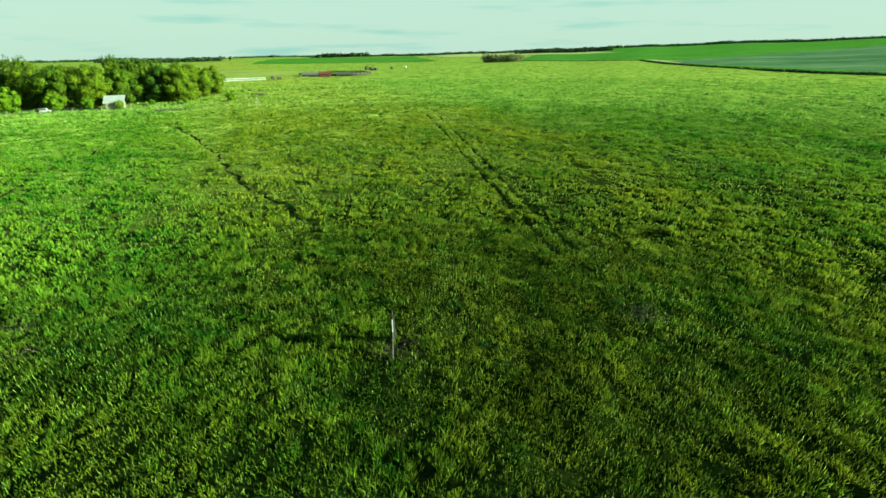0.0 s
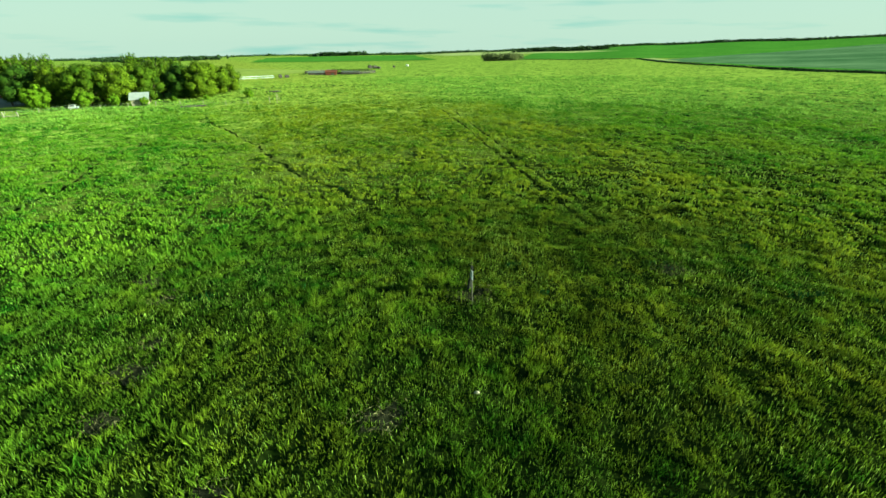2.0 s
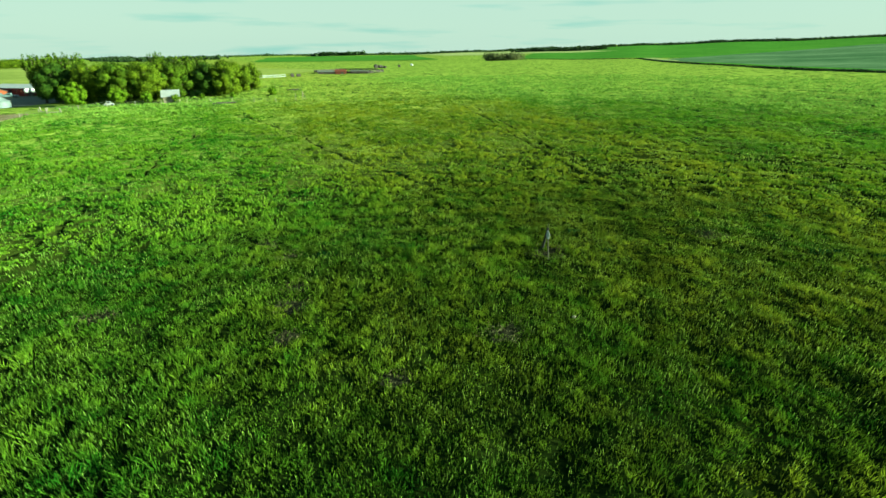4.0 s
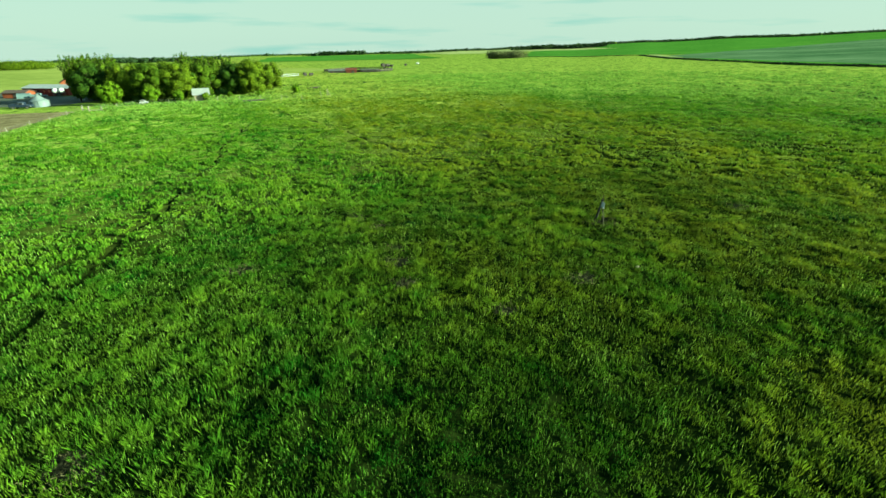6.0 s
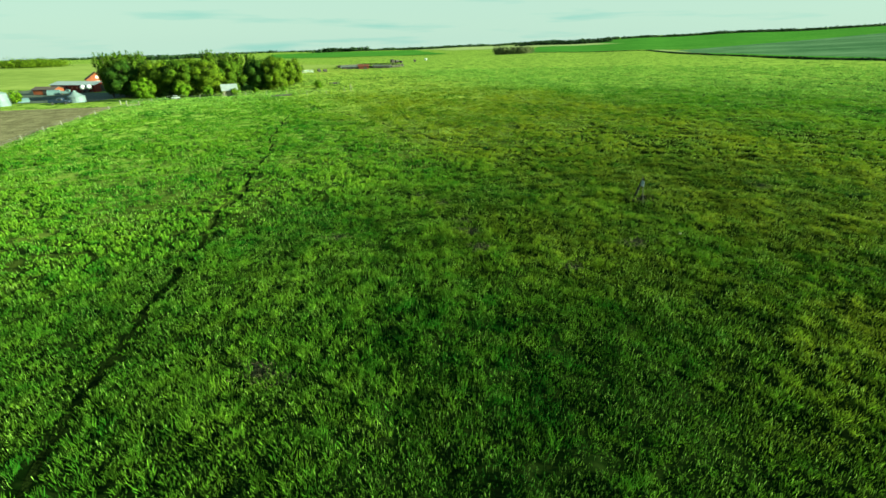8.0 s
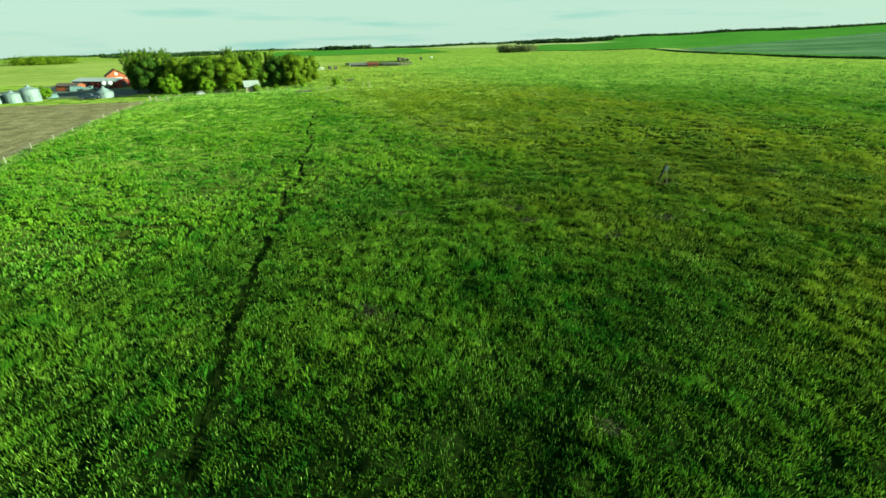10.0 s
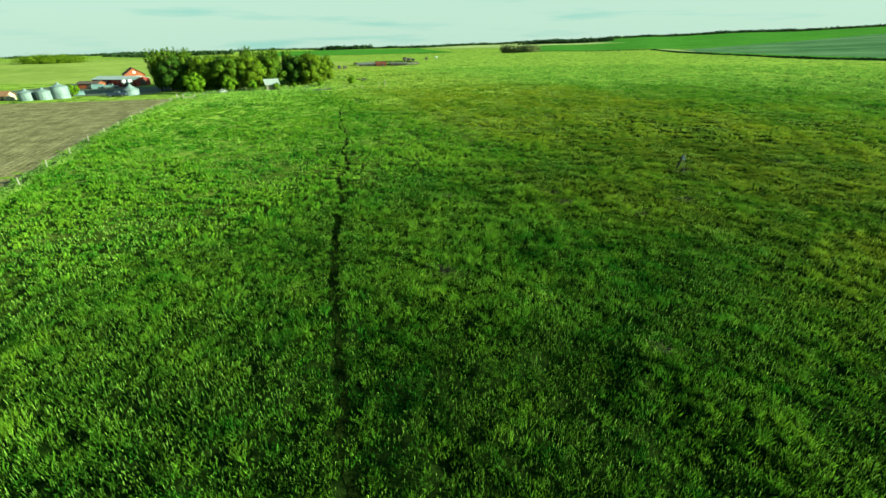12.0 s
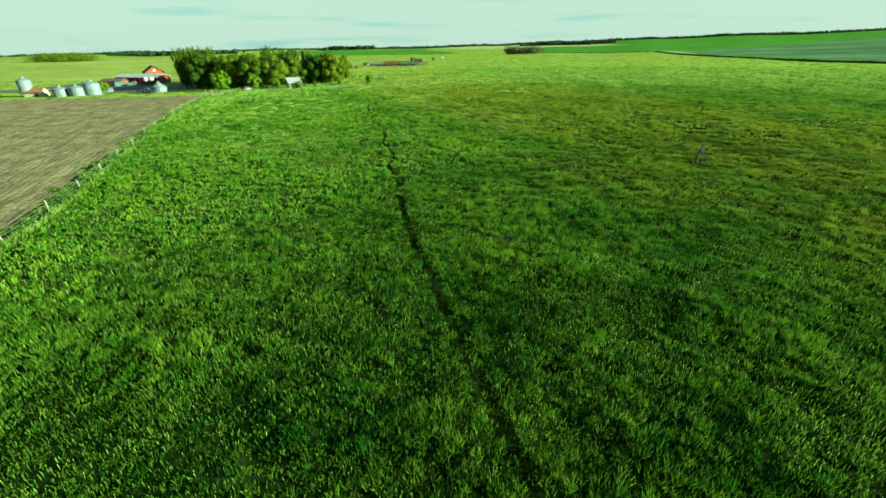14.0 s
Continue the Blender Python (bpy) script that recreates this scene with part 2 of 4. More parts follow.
M_GLASS = mat("dark_window_glass", (0.02, 0.025, 0.03), 0.08, 0, 0.1, 3, spec=0.8)
M_BROWNROOF = mat("brown_roof", (0.16, 0.08, 0.045), 0.85, 0, 0.25, 1.5)
M_PALEWALL = mat("cream_boards", (0.3, 0.27, 0.2), 0.8, 0, 0.15, 1.5)
M_GRAVEL = mat("yard_gravel", (0.05, 0.062, 0.042), 0.95, 0, 0.25, 0.4, bump=0.5, bump_scale=5)


# ---- mesh helpers ----
def part(name, bm, material, parent=None, label="", smooth=False):
    """Links a bmesh as one mesh object, under a thing where one is given."""
    me = bpy.data.meshes.new(name)
    bmesh.ops.recalc_face_normals(bm, faces=bm.faces)
    bm.to_mesh(me)
    bm.free()
    me.materials.append(material)
    if smooth:
        me.shade_smooth()
    ob = new(name, me)
    if parent:
        ob.parent = parent
    return tagged(ob, label) if label else ob


def raw(name, verts, faces, material, parent=None, smooth=False):
    me = bpy.data.meshes.new(name)
    me.from_pydata(verts, [], faces)
    me.materials.append(material)
    if smooth:
        me.shade_smooth()
    ob = new(name, me)
    if parent:
        ob.parent = parent
    return ob


def box(bm, c, s, rz=0.0, bevel=0.0):
    made = bmesh.ops.create_cube(bm, size=1, matrix=Matrix.Translation(c) @ Matrix.Rotation(radians(rz), 4, "Z") @ Matrix.Diagonal((*s, 1)))
    if bevel:
        bmesh.ops.bevel(bm, geom=list({e for v in made["verts"] for e in v.link_edges}), offset=bevel, segments=1, affect="EDGES")
    return bm


def rod(bm, a, b, r0, r1=None, seg=8):
    a, b = Vector(a), Vector(b)
    d = b - a
    m = Matrix.Translation((a + b) / 2) @ d.to_track_quat("Z", "Y").to_matrix().to_4x4()
    bmesh.ops.create_cone(bm, cap_ends=True, segments=seg, radius1=r0, radius2=r0 if r1 is None else r1, depth=d.length, matrix=m)
    return bm


def lathe(bm, profile, seg=28, c=(0, 0, 0)):
    """A turned shape from (radius, height) pairs."""
    rings = [[bm.verts.new((c[0] + r * math.cos(2 * math.pi * i / seg), c[1] + r * math.sin(2 * math.pi * i / seg), c[2] + z)) for i in range(seg)] for r, z in profile]
    for a, b in zip(rings, rings[1:]):
        for i in range(seg):
            bm.faces.new((a[i], a[(i + 1) % seg], b[(i + 1) % seg], b[i]))
    bm.faces.new(rings[0][::-1])
    bm.faces.new(rings[-1])
    return bm


def slab(bm, quad, thick):
    """A plate of some thickness under four corners."""
    q = [Vector(p) for p in quad]
    nrm = (q[1] - q[0]).cross(q[3] - q[0]).normalized() * thick
    top, low = [bm.verts.new(p) for p in q], [bm.verts.new(p - nrm) for p in q]
    bm.faces.new(top)
    bm.faces.new(low[::-1])
    for i in range(4):
        bm.faces.new((top[i], low[i], low[(i + 1) % 4], top[(i + 1) % 4]))
    return bm


def root(name, x, y, rz, label, category, group="", z=None):
    ob = new(name)
    ob.empty_display_size = 0.3
    ob.matrix_basis = pose(x, y, land(x, y) if z is None else z, 0, 0, rz)
    return tagged(ob, label, category, group)


def B():
    return bmesh.new()


# ---- the lie of the land ----
CX, CY = -18.0, -18.0
SLOPE_AT = [(-180, -0.5), (-90, -0.9), (-46, -1.28), (-30, -1.22), (-18, -1.1), (-6, -1.0), (4, -0.75), (14, -0.42), (24, 0.05), (34, 0.4), (46, 0.82), (90, 0.6), (180, -0.5)]


def hummocks(x, y):
    """The lumpy close relief of a grazed pasture."""
    return (0.23 * noise.noise(Vector((x / 1.8, y / 1.3, 4.1))) + 0.26 * noise.noise(Vector((x / 4.2, y / 2.8, 8.3))) + 0.16 * noise.noise(Vector((x / 13, y / 9, 1.7))))


def land(x, y):
    """Ground height: a level pasture that falls away to the west and rises to the east."""
    dx, dy = x - CX, y - CY
    r, az = math.hypot(dx, dy), math.degrees(math.atan2(dx, dy))
    for (a, sa), (b, sb) in zip(SLOPE_AT, SLOPE_AT[1:]):
        if a <= az <= b:
            k = (az - a) / (b - a)
            s = sa + (sb - sa) * k * k * (3 - 2 * k)
            break
    k = max(0.0, r - 100.0)
    z = k * k / (k + 120.0) * math.tan(radians(s))
    z += 5.5 * math.exp(-((x + 480) ** 2 + (y - 400) ** 2) / 190.0 ** 2)
    z -= 1.3 * math.exp(-((x + 174) ** 2 + (y - 158) ** 2) / 42.0 ** 2)
    if r < 190:
        tilled = min(1.0, max(0.2, (x + 68.5 + 0.34 * (y + 29)) / 5.0 + 1.0))
        z += hummocks(x, y) * min(1.0, (190 - r) / 60.0) * tilled
    far = min(1.0, max(0.0, (r - 350) / 600.0))
    return z + far * 2.2 * noise.noise(Vector((x / 260, y / 260, 0.3)))


rings = [0.0]
while rings[-1] < 4600:
    rings.append(rings[-1] + max(0.62 if rings[-1] < 150 else 1.2, rings[-1] * 0.03 - 3.0))
spokes = [radians(-62 + 124 * i / 430) for i in range(430)] + [radians(62 + 236 * i / 60) for i in range(60)]
SEG = len(spokes)
gv, gf = [], []
for r in rings:
    for a in spokes:
        x, y = CX + r * math.sin(a), CY - 24 + r * math.cos(a)
        gv.append((x, y, land(x, y)))
for j in range(len(rings) - 1):
    for i in range(SEG):
        gf.append((j * SEG + i, j * SEG + (i + 1) % SEG, (j + 1) * SEG + (i + 1) % SEG, (j + 1) * SEG + i))
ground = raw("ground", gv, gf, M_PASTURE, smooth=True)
tagged(ground, "rolling green pasture turf reaching to the horizon", "ground", kind="structure")


def sheet(name, corners, material, label, category, lift=0.05, step=12.0):
    """A field laid over the land: four corners, cut fine enough to follow it."""
    a, b, c, d = [Vector((*p, 0)) for p in corners]
    nu = max(2, int(max((b - a).length, (c - d).length) / step))
    nv = max(2, int(max((d - a).length, (c - b).length) / step))
    vs, fs = [], []
    for j in range(nv + 1):
        for i in range(nu + 1):
            p = a.lerp(b, i / nu).lerp(d.lerp(c, i / nu), j / nv)
            vs.append((p.x, p.y, land(p.x, p.y) + lift))
    for j in range(nv):
        for i in range(nu):
            k = j * (nu + 1) + i
            fs.append((k, k + 1, k + nu + 2, k + nu + 1))
    return tagged(raw(name, vs, fs, material, smooth=True), label, category, kind="structure")


# ---- fields ----
FENCE = [(-66.0, -29.0), (-73.3, -8.1), (-76.7, 2.8), (-83.1, 18.8), (-92.0, 43.0), (-99.5, 65.0), (-108.5, 96.5)]


def fence_x(y):
    for (xa, ya), (xb, yb) in zip(FENCE, FENCE[1:]):
        if y <= yb:
            return xa + (xb - xa) * (y - ya) / (yb - ya)
    return FENCE[-1][0] - (y - FENCE[-1][1]) * 0.37


# tilled field: ridges running beside the fence
vs, fs = [], []
ROWS_ACROSS, ROWS_ALONG = 300, 46
for j in range(ROWS_ALONG + 1):
    y = -34 + 128.0 * j / ROWS_ALONG
    for i in range(ROWS_ACROSS + 1):
        x = fence_x(y) - 2.4 - 0.42 * i
        yy = y - 0.10 * 0.42 * i
        ridge = 0.015 if i % 2 else -0.008
        vs.append((x, yy, land(x, yy) + 0.08 + ridge + 0.07 * noise.noise(Vector((x * 0.8, yy * 0.3, 2)))))
for j in range(ROWS_ALONG):
    for i in range(ROWS_ACROSS):
        k = j * (ROWS_ACROSS + 1) + i
        fs.append((k + 1, k, k + ROWS_ACROSS + 1, k + ROWS_ACROSS + 2))
tagged(raw("tilled_field", vs, fs, M_PLOUGH), "bare tilled brown field with shallow furrows beside the fence", "field", kind="structure")
sheet("farmyard", [(-200, 118), (-128, 106), (-122, 134), (-200, 170)], M_GRAVEL, "grey gravel farmyard between barn and bins", "yard", 0.06, 6)
sheet("hay_meadow", [(-150, 172), (-640, 160), (-520, 560), (-90, 330)], M_HAY, "bright green hay meadow behind the farmyard", "field", 0.08, 14)
sheet("crop_field_deep", [(-290, 660), (-20, 640), (-120, 1550), (-600, 1550)], M_CROP_DEEP, "deep green crop field below the far woods", "field", 0.3, 40)
sheet("crop_field_pale", [(-10, 1180), (330, 900), (560, 2300), (-300, 2300)], M_CROP_PALE, "pale dry crop field near the skyline", "field", 0.35, 50)
sheet("crop_field_east", [(166.3, 402.8), (213.6, 192.1), (1600, 215), (2300, 1800)], M_CROP, "blue-green young crop field with sown rows", "field", 0.3, 30)
sheet("crop_field_north", [(76, 549), (238, 440), (3200, 2100), (500, 2400)], M_CROP_DEEP, "green crop field beyond the pasture", "field", 0.25, 40)


def ribbon(name, pts, width, material, label, category, lift=0.02, wobble=0.25):
    """A worn strip along a line over the land."""
    fine = []
    for (xa, ya), (xb, yb) in zip(pts, pts[1:]):
        n = max(1, int(math.hypot(xb - xa, yb - ya) / 0.8))
        fine += [(xa + (xb - xa) * i / n, ya + (yb - ya) * i / n) for i in range(n)]
    fine.append(pts[-1])
    fine = [(x + wobble * noise.noise(Vector((x * 0.5, y * 0.5, 7))), y + wobble * noise.noise(Vector((x * 0.5, y * 0.5, 9)))) for x, y in fine]
    vs, fs = [], []
    for i, (x, y) in enumerate(fine):
        xa, ya = fine[max(0, i - 1)]
        xb, yb = fine[min(len(fine) - 1, i + 1)]
        d = Vector((xb - xa, yb - ya)).normalized()
        w = width * (0.5 + 0.3 * noise.noise(Vector((x * 0.9, y * 0.9, 3))))
        for s in (-1, 1):
            px, py = x - d.y * w * s, y + d.x * w * s
            vs.append((px, py, land(px, py) + lift))
        if i:
            fs.append((2 * i - 2, 2 * i - 1, 2 * i + 1, 2 * i))
    tagged(raw(name, vs, fs, material), label, category, kind="structure")
    return fine


TRAIL_LINES = []
TRAIL_LINES.append((ribbon("trodden_path", [(-32.5, -34), (-33.9, -28.4), (-35.1, -24.1), (-36.4, -20.4), (-36.9, -17.9), (-38.5, -11.8), (-39.8, -7.5), (-40.6, -4), (-42.0, 4)], 0.36, M_SHADED_EARTH, "narrow trodden earth path through the grass", "path"), 0.44))
TRAIL_LINES.append((ribbon("trodden_path", [(-42.0, 4), (-42.6, 7), (-43.5, 12.4), (-44.3, 14.9), (-44.7, 18.2), (-45, 22.5), (-46.9, 29), (-47, 31.4), (-47.5, 35.8), (-50.5, 45.3), (-52.3, 49.6), (-52.9, 54.3), (-54.8, 61.9), (-55.9, 67), (-57, 74)], 0.32, M_SHADED_EARTH, "half overgrown narrow winding path through the grass", "path", wobble=0.5), 0.42))
TRAIL_LINES.append((ribbon("trodden_path", [(-58, 88), (-50.3, 81), (-46.3, 76.8), (-40.4, 68.9), (-35.7, 63.8), (-31.8, 58), (-27.4, 51.8), (-23.7, 47.2), (-19.4, 43.1), (-15.7, 39.4), (-12.4, 35.1)], 0.36, M_SHADED_EARTH, "narrow winding trodden path through the grass", "path", wobble=0.8), 0.62))
TRAIL_LINES.append((ribbon("wheel_track", [(-5.9, 103.6), (-1.5, 82.2), (1.8, 63.9), (4.2, 50.6), (5.9, 41.5), (8.5, 30)], 0.4, M_SHADED_EARTH, "faint wheel track pressed into the pasture", "track"), 0.42))
TRAIL_LINES.append((ribbon("wheel_track", [(-3.3, 103.6), (0.6, 82.2), (3.4, 66.5), (5.5, 54.4), (7.3, 44.2), (10, 31)], 0.4, M_SHADED_EARTH, "faint wheel track pressed into the pasture", "track"), 0.42))
TRAIL_LINES.append((ribbon("wheel_track", [(-25.2, 4.5), (-24.4, 0.8), (-22.6, -5.0), (-20.6, -10.5)], 0.22, M_SHADED_EARTH, "faint wheel track pressed into the pasture", "track"), 0.15))


PATCHES = [(-25.4, 20.0, 0.9), (-23.1, 17.9, 1.0), (-21.1, 13.2, 0.9), (-20.6, 11.0, 1.0), (-19.8, 7.8, 0.8), (-3.0, 18.4, 1.2), (-7.4, 8.2, 1.1),
           (-32.0, 9.6, 1.2), (-31.8, -6.1, 1.2), (-13.5, 4.6, 0.8), (11.8, 21.9, 1.1), (-20.3, -15.0, 0.7)]


def bare_patch(x, y, r):
    vs, fs = [(x, y, land(x, y) + 0.03)], []
    for i in range(20):
        a = 2 * math.pi * i / 20
        k = r * (0.75 + 0.5 * noise.noise(Vector((math.cos(a) * 1.6 + x, math.sin(a) * 1.6 + y, 1))))
        px, py = x + 1.3 * k * math.cos(a), y + 0.9 * k * math.sin(a)
        vs.append((px, py, land(px, py) + 0.015))
        fs.append((0, i + 1, (i + 1) % 20 + 1))
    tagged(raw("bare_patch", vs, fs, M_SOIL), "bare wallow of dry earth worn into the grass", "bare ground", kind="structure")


for p in PATCHES:
    bare_patch(*p)


# ---- fence ----
def along(pts, step):
    out, left = [], 0.0
    for (xa, ya), (xb, yb) in zip(pts, pts[1:]):
        d = math.hypot(xb - xa, yb - ya)
        while left <= d:
            out.append((xa + (xb - xa) * left / d, ya + (yb - ya) * left / d))
            left += step
        left -= d
    return out


def wire_fence(label, pts, step, height, wires, lean, radius=0.075):
    rng = random.Random(len(pts) * 7 + 3)
    first = pts[0]
    fence = root("wire_fence", first[0], first[1], 0, label, "fence")
    z0 = land(*first)
    posts = along(pts, step)
    tops = []
    for x, y in posts:
        bm = B()
        h = height * rng.uniform(0.92, 1.1)
        lx, ly = rng.uniform(-lean, lean), rng.uniform(-lean, lean)
        a = Vector((x - first[0], y - first[1], land(x, y) - z0 - 0.05))
        b = a + Vector((lx, ly, h))
        rod(bm, a, b, radius, radius * 0.85, 7)
        part("post", bm, M_POST, fence)
        tops.append((a, b))
    for k in range(wires):
        f = 0.3 + 0.62 * k / max(1, wires - 1)
        bm = B()
        for (a, b), (c, d) in zip(tops, tops[1:]):
            rod(bm, a.lerp(b, f), c.lerp(d, f), 0.012, 0.012, 3)
        part("wire", bm, M_WIRE, fence)
    return fence


wire_fence("weathered wooden posts with wire strands beside the tilled field", FENCE, 7.6, 1.35, 4, 0.1)
wire_fence("leaning old posts with sagging wire below the grove", [(-108.5, 96.5), (-103.5, 103), (-98, 107.5), (-91, 110.5), (-83, 114), (-75, 116), (-61.8, 115.3), (-55.2, 118.6)], 6.2, 1.3, 3, 0.22)


# ---- trees ----
def leaf_cloud(rng, lobes, count, size, flat=0.8, heart=None):
    """Many small leaf sprays over the skins of lobes (centre, radius); round a heart they are single leaves that face outwards."""
    vs, fs = [], []
    weights = [r * r for _, r in lobes]
    for _ in range(count):
        c, r = rng.choices(lobes, weights)[0]
        while True:
            d = Vector((rng.uniform(-1, 1), rng.uniform(-1, 1), rng.uniform(-1, 1)))
            if 0.05 < d.length < 1:
                break
        d.normalize()
        lump = 1 + 0.4 * noise.noise(d * 2.2 + c) + 0.3 * noise.noise(d * 5.0 + c)
        p = c + Vector((d.x, d.y, d.z * flat)) * r * lump * rng.uniform(0.62, 1.14)
        nrm = d + Vector((rng.uniform(-1, 1), rng.uniform(-1, 1), rng.uniform(-0.6, 1))) * 0.45
        if heart:
            nrm += (p - heart).normalized() * 0.5
        nrm.normalize()
        u = Matrix.Rotation(rng.uniform(0, 6.28), 3, nrm) @ nrm.orthogonal().normalized()
        v = nrm.cross(u)
        s = size * rng.uniform(0.6, 1.4)
        k = len(vs)
        if heart:
            vs += [p - u * s * 0.8, p + u * s * 0.8 + nrm * s * 0.2, p + v * s * 1.3]
            fs.append((k, k + 1, k + 2))
        else:
            vs += [p - u * s, p + v * s * 0.55 + nrm * s * 0.15, p + u * s, p - v * s * 0.55]
            fs.append((k, k + 1, k + 2, k + 3))
    return vs, fs


def tree(label, height, spread, leaves, size, material, seed, x, y, low=0.1, category="tree", upright=False):
    """A domed crown of rounded boughs, or upright leafy stems that fray out at the top."""
    rng = random.Random(seed)
    t = root("tree", x, y, 0, label, category, "trees of the grove")
    bm = B()
    rod(bm, (0, 0, -0.2), (0.1, 0.05, height * 0.45), height * 0.022, height * 0.015, 9)
    rod(bm, (0.1, 0.05, height * 0.44), (0.3, -0.1, height * 0.85), height * 0.015, height * 0.004, 7)
    lobes, mid = [], Vector((0, 0, height * (low + 0.98) / 2))
    if upright:
        for i in range(12):
            a = i * 2.4 + rng.uniform(-0.4, 0.4)
            rad, tall = spread * (0.0 if not i else rng.uniform(0.4, 0.9)), height * rng.uniform(0.78, 1.0)
            foot, tip = Vector((rad * 0.4 * math.cos(a), rad * 0.4 * math.sin(a), height * 0.12)), Vector((rad * math.cos(a), rad * math.sin(a), tall))
            rod(bm, foot, tip * 0.94, height * 0.008, height * 0.002, 5)
            for k in range(7):
                f = 0.12 + 0.86 * k / 6
                lobes.append((foot.lerp(tip, f) + Vector((rng.uniform(-0.3, 0.3), rng.uniform(-0.3, 0.3), 0)), spread * (0.3 - 0.2 * f * f) * rng.uniform(0.8, 1.2)))
    else:
        half = height * (0.98 - low) / 2
        for i in range(24):
            up = 1 - 2 * (i + 0.5) / 24
            a, ring = i * 2.4 + rng.uniform(-0.3, 0.3), math.sqrt(1 - up * up)
            wide = spread * rng.uniform(0.62, 0.95) * (1.0 if up > -0.3 else 0.9)
            c = mid + Vector((wide * ring * math.cos(a), wide * ring * math.sin(a), up * half * rng.uniform(0.66, 0.92)))
            lobes.append((c, spread * rng.uniform(0.18, 0.34)))
            rod(bm, (0.1, 0, max(height * 0.15, c.z - height * 0.25)), c * 0.95, height * 0.008, height * 0.003, 5)
        lobes.append((mid, spread * 0.55))
    part("trunk", bm, M_BARK, t, smooth=True)
    vs, fs = leaf_cloud(rng, lobes, leaves, size, 1.9 if upright else 0.9, mid)
    raw("crown", vs, fs, material, t)
    return t


LEAVES = 11500
kinds = [
    tree("tall leafy poplar with upright feathery boughs", 13.0, 2.9, LEAVES, 0.22, M_LEAF[0], 1, -128.2, 119.5, 0.1, upright=True),
    tree("broad green ash with lumpy sunlit crown", 11.2, 4.9, LEAVES, 0.22, M_LEAF[1], 2, -111.3, 117, 0.03),
    tree("dense green maple reaching almost to the ground", 11.0, 4.6, LEAVES, 0.22, M_LEAF[0], 3, -102.5, 116, 0.02),
    tree("round bright green box elder at the grove's edge", 10.8, 5.0, LEAVES, 0.22, M_LEAF[1], 4, -80.5, 132.5, 0.0),
    tree("elm inside the grove with shade put into its leaf colour", 10.8, 4.7, LEAVES, 0.22, M_SHADED_LEAF, 5, -121.5, 117, 0.0),
]
# x, y, kind, size
GROVE = [(-125.0, 120.5, 0, 1.0), (-121.6, 121.5, 0, 0.96), (-130.0, 125, 0, 0.95), (-127.5, 127, 0, 1.02), (-123.0, 129, 0, 0.98),
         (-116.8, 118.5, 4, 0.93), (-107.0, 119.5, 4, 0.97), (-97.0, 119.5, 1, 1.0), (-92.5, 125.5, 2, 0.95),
         (-107.4, 143.4, 0, 0.98), (-101.5, 141, 0, 0.95), (-96.5, 138.5, 0, 0.93), (-98.5, 146, 0, 0.92), (-91.5, 141, 0, 0.88),
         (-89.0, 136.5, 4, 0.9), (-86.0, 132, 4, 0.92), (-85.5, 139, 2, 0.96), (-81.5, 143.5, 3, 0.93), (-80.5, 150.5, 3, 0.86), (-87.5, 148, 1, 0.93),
         (-101.5, 127, 2, 1.0), (-109.0, 129, 1, 0.97), (-115.5, 131, 2, 1.0), (-104.0, 134, 1, 0.97), (-113.0, 138, 1, 0.98), (-119.0, 135, 0, 0.8),
         # Unseen trees behind the grove, added to cast shade on the barn.
         (-132.0, 134, 2, 0.9), (-129.0, 139, 1, 0.9), (-136.0, 146, 2, 0.86), (-133.0, 150, 1, 0.88), (-125.0, 147, 2, 0.88), (-131.0, 157, 1, 0.86), (-136.5, 153.5, 2, 0.86), (-125.0, 155, 1, 0.88)]
for i, (x, y, k, s) in enumerate(GROVE):
    m = pose(x, y, land(x, y), 0, 0, (i * 73) % 360) @ Matrix.Diagonal((s, s, s * (0.97 + 0.015 * (i % 5)), 1))
    copy_thing(kinds[k], m)
shrub_a = tree("bright yellow-green willow shrub at the grove's foot", 6.2, 3.0, 5200, 0.2, M_LEAF[2], 11, -110.4, 108.6, 0.02, "shrub")
for x, y, s in [(-101.2, 111.5, 0.72), (-95.0, 114.5, 0.55), (-66.5, 133.5, 0.5), (-76, 126, 0.3), (-84.5, 124, 0.3), (-87.3, 115.2, 0.36), (-150.6, 109.5, 0.6)]:
    m = pose(x, y, land(x, y), 0, 0, x * 37 % 360) @ Matrix.Scale(s, 4)
    copy_thing(shrub_a, m)


def woodland(name, pts, depth, tall, count, material, label, seed, sprays=22):
    """A far belt of trees: lumpy crowns of leaf sprays along a line."""
    rng = random.Random(seed)
    line = along(pts, 3.0)
    vs, fs = [], []
    for _ in range(count):
        x, y = line[rng.randrange(len(line))]
        x, y = x + rng.uniform(-depth, depth), y + rng.uniform(-depth, depth)
        h = tall * rng.uniform(0.75, 1.05) * (0.85 + 0.4 * noise.noise(Vector((x / (tall * 5), y / (tall * 5), seed))))
        r = h * rng.uniform(0.34, 0.5)
        base = Vector((x, y, land(x, y)))
        lobes = [(base + Vector((0, 0, h - r)), r), (base + Vector((rng.uniform(-r, r), 0, h * 0.35)), r * 1.15)]
        a, b = leaf_cloud(rng, lobes, sprays, r * 7.5 / sprays ** 0.85, 1.0)
        k = len(vs)
        vs += a
        fs += [tuple(i + k for i in f) for f in b]
    return tagged(raw(name, vs, fs, material), label, "woodland", kind="stuff")


woodland("far_woods", [(-393, 366), (-379, 373), (-369, 388)], 8, 8.4, 200, M_LEAF[1], "rounded green woods on the hay meadow's rise", 21, 130)
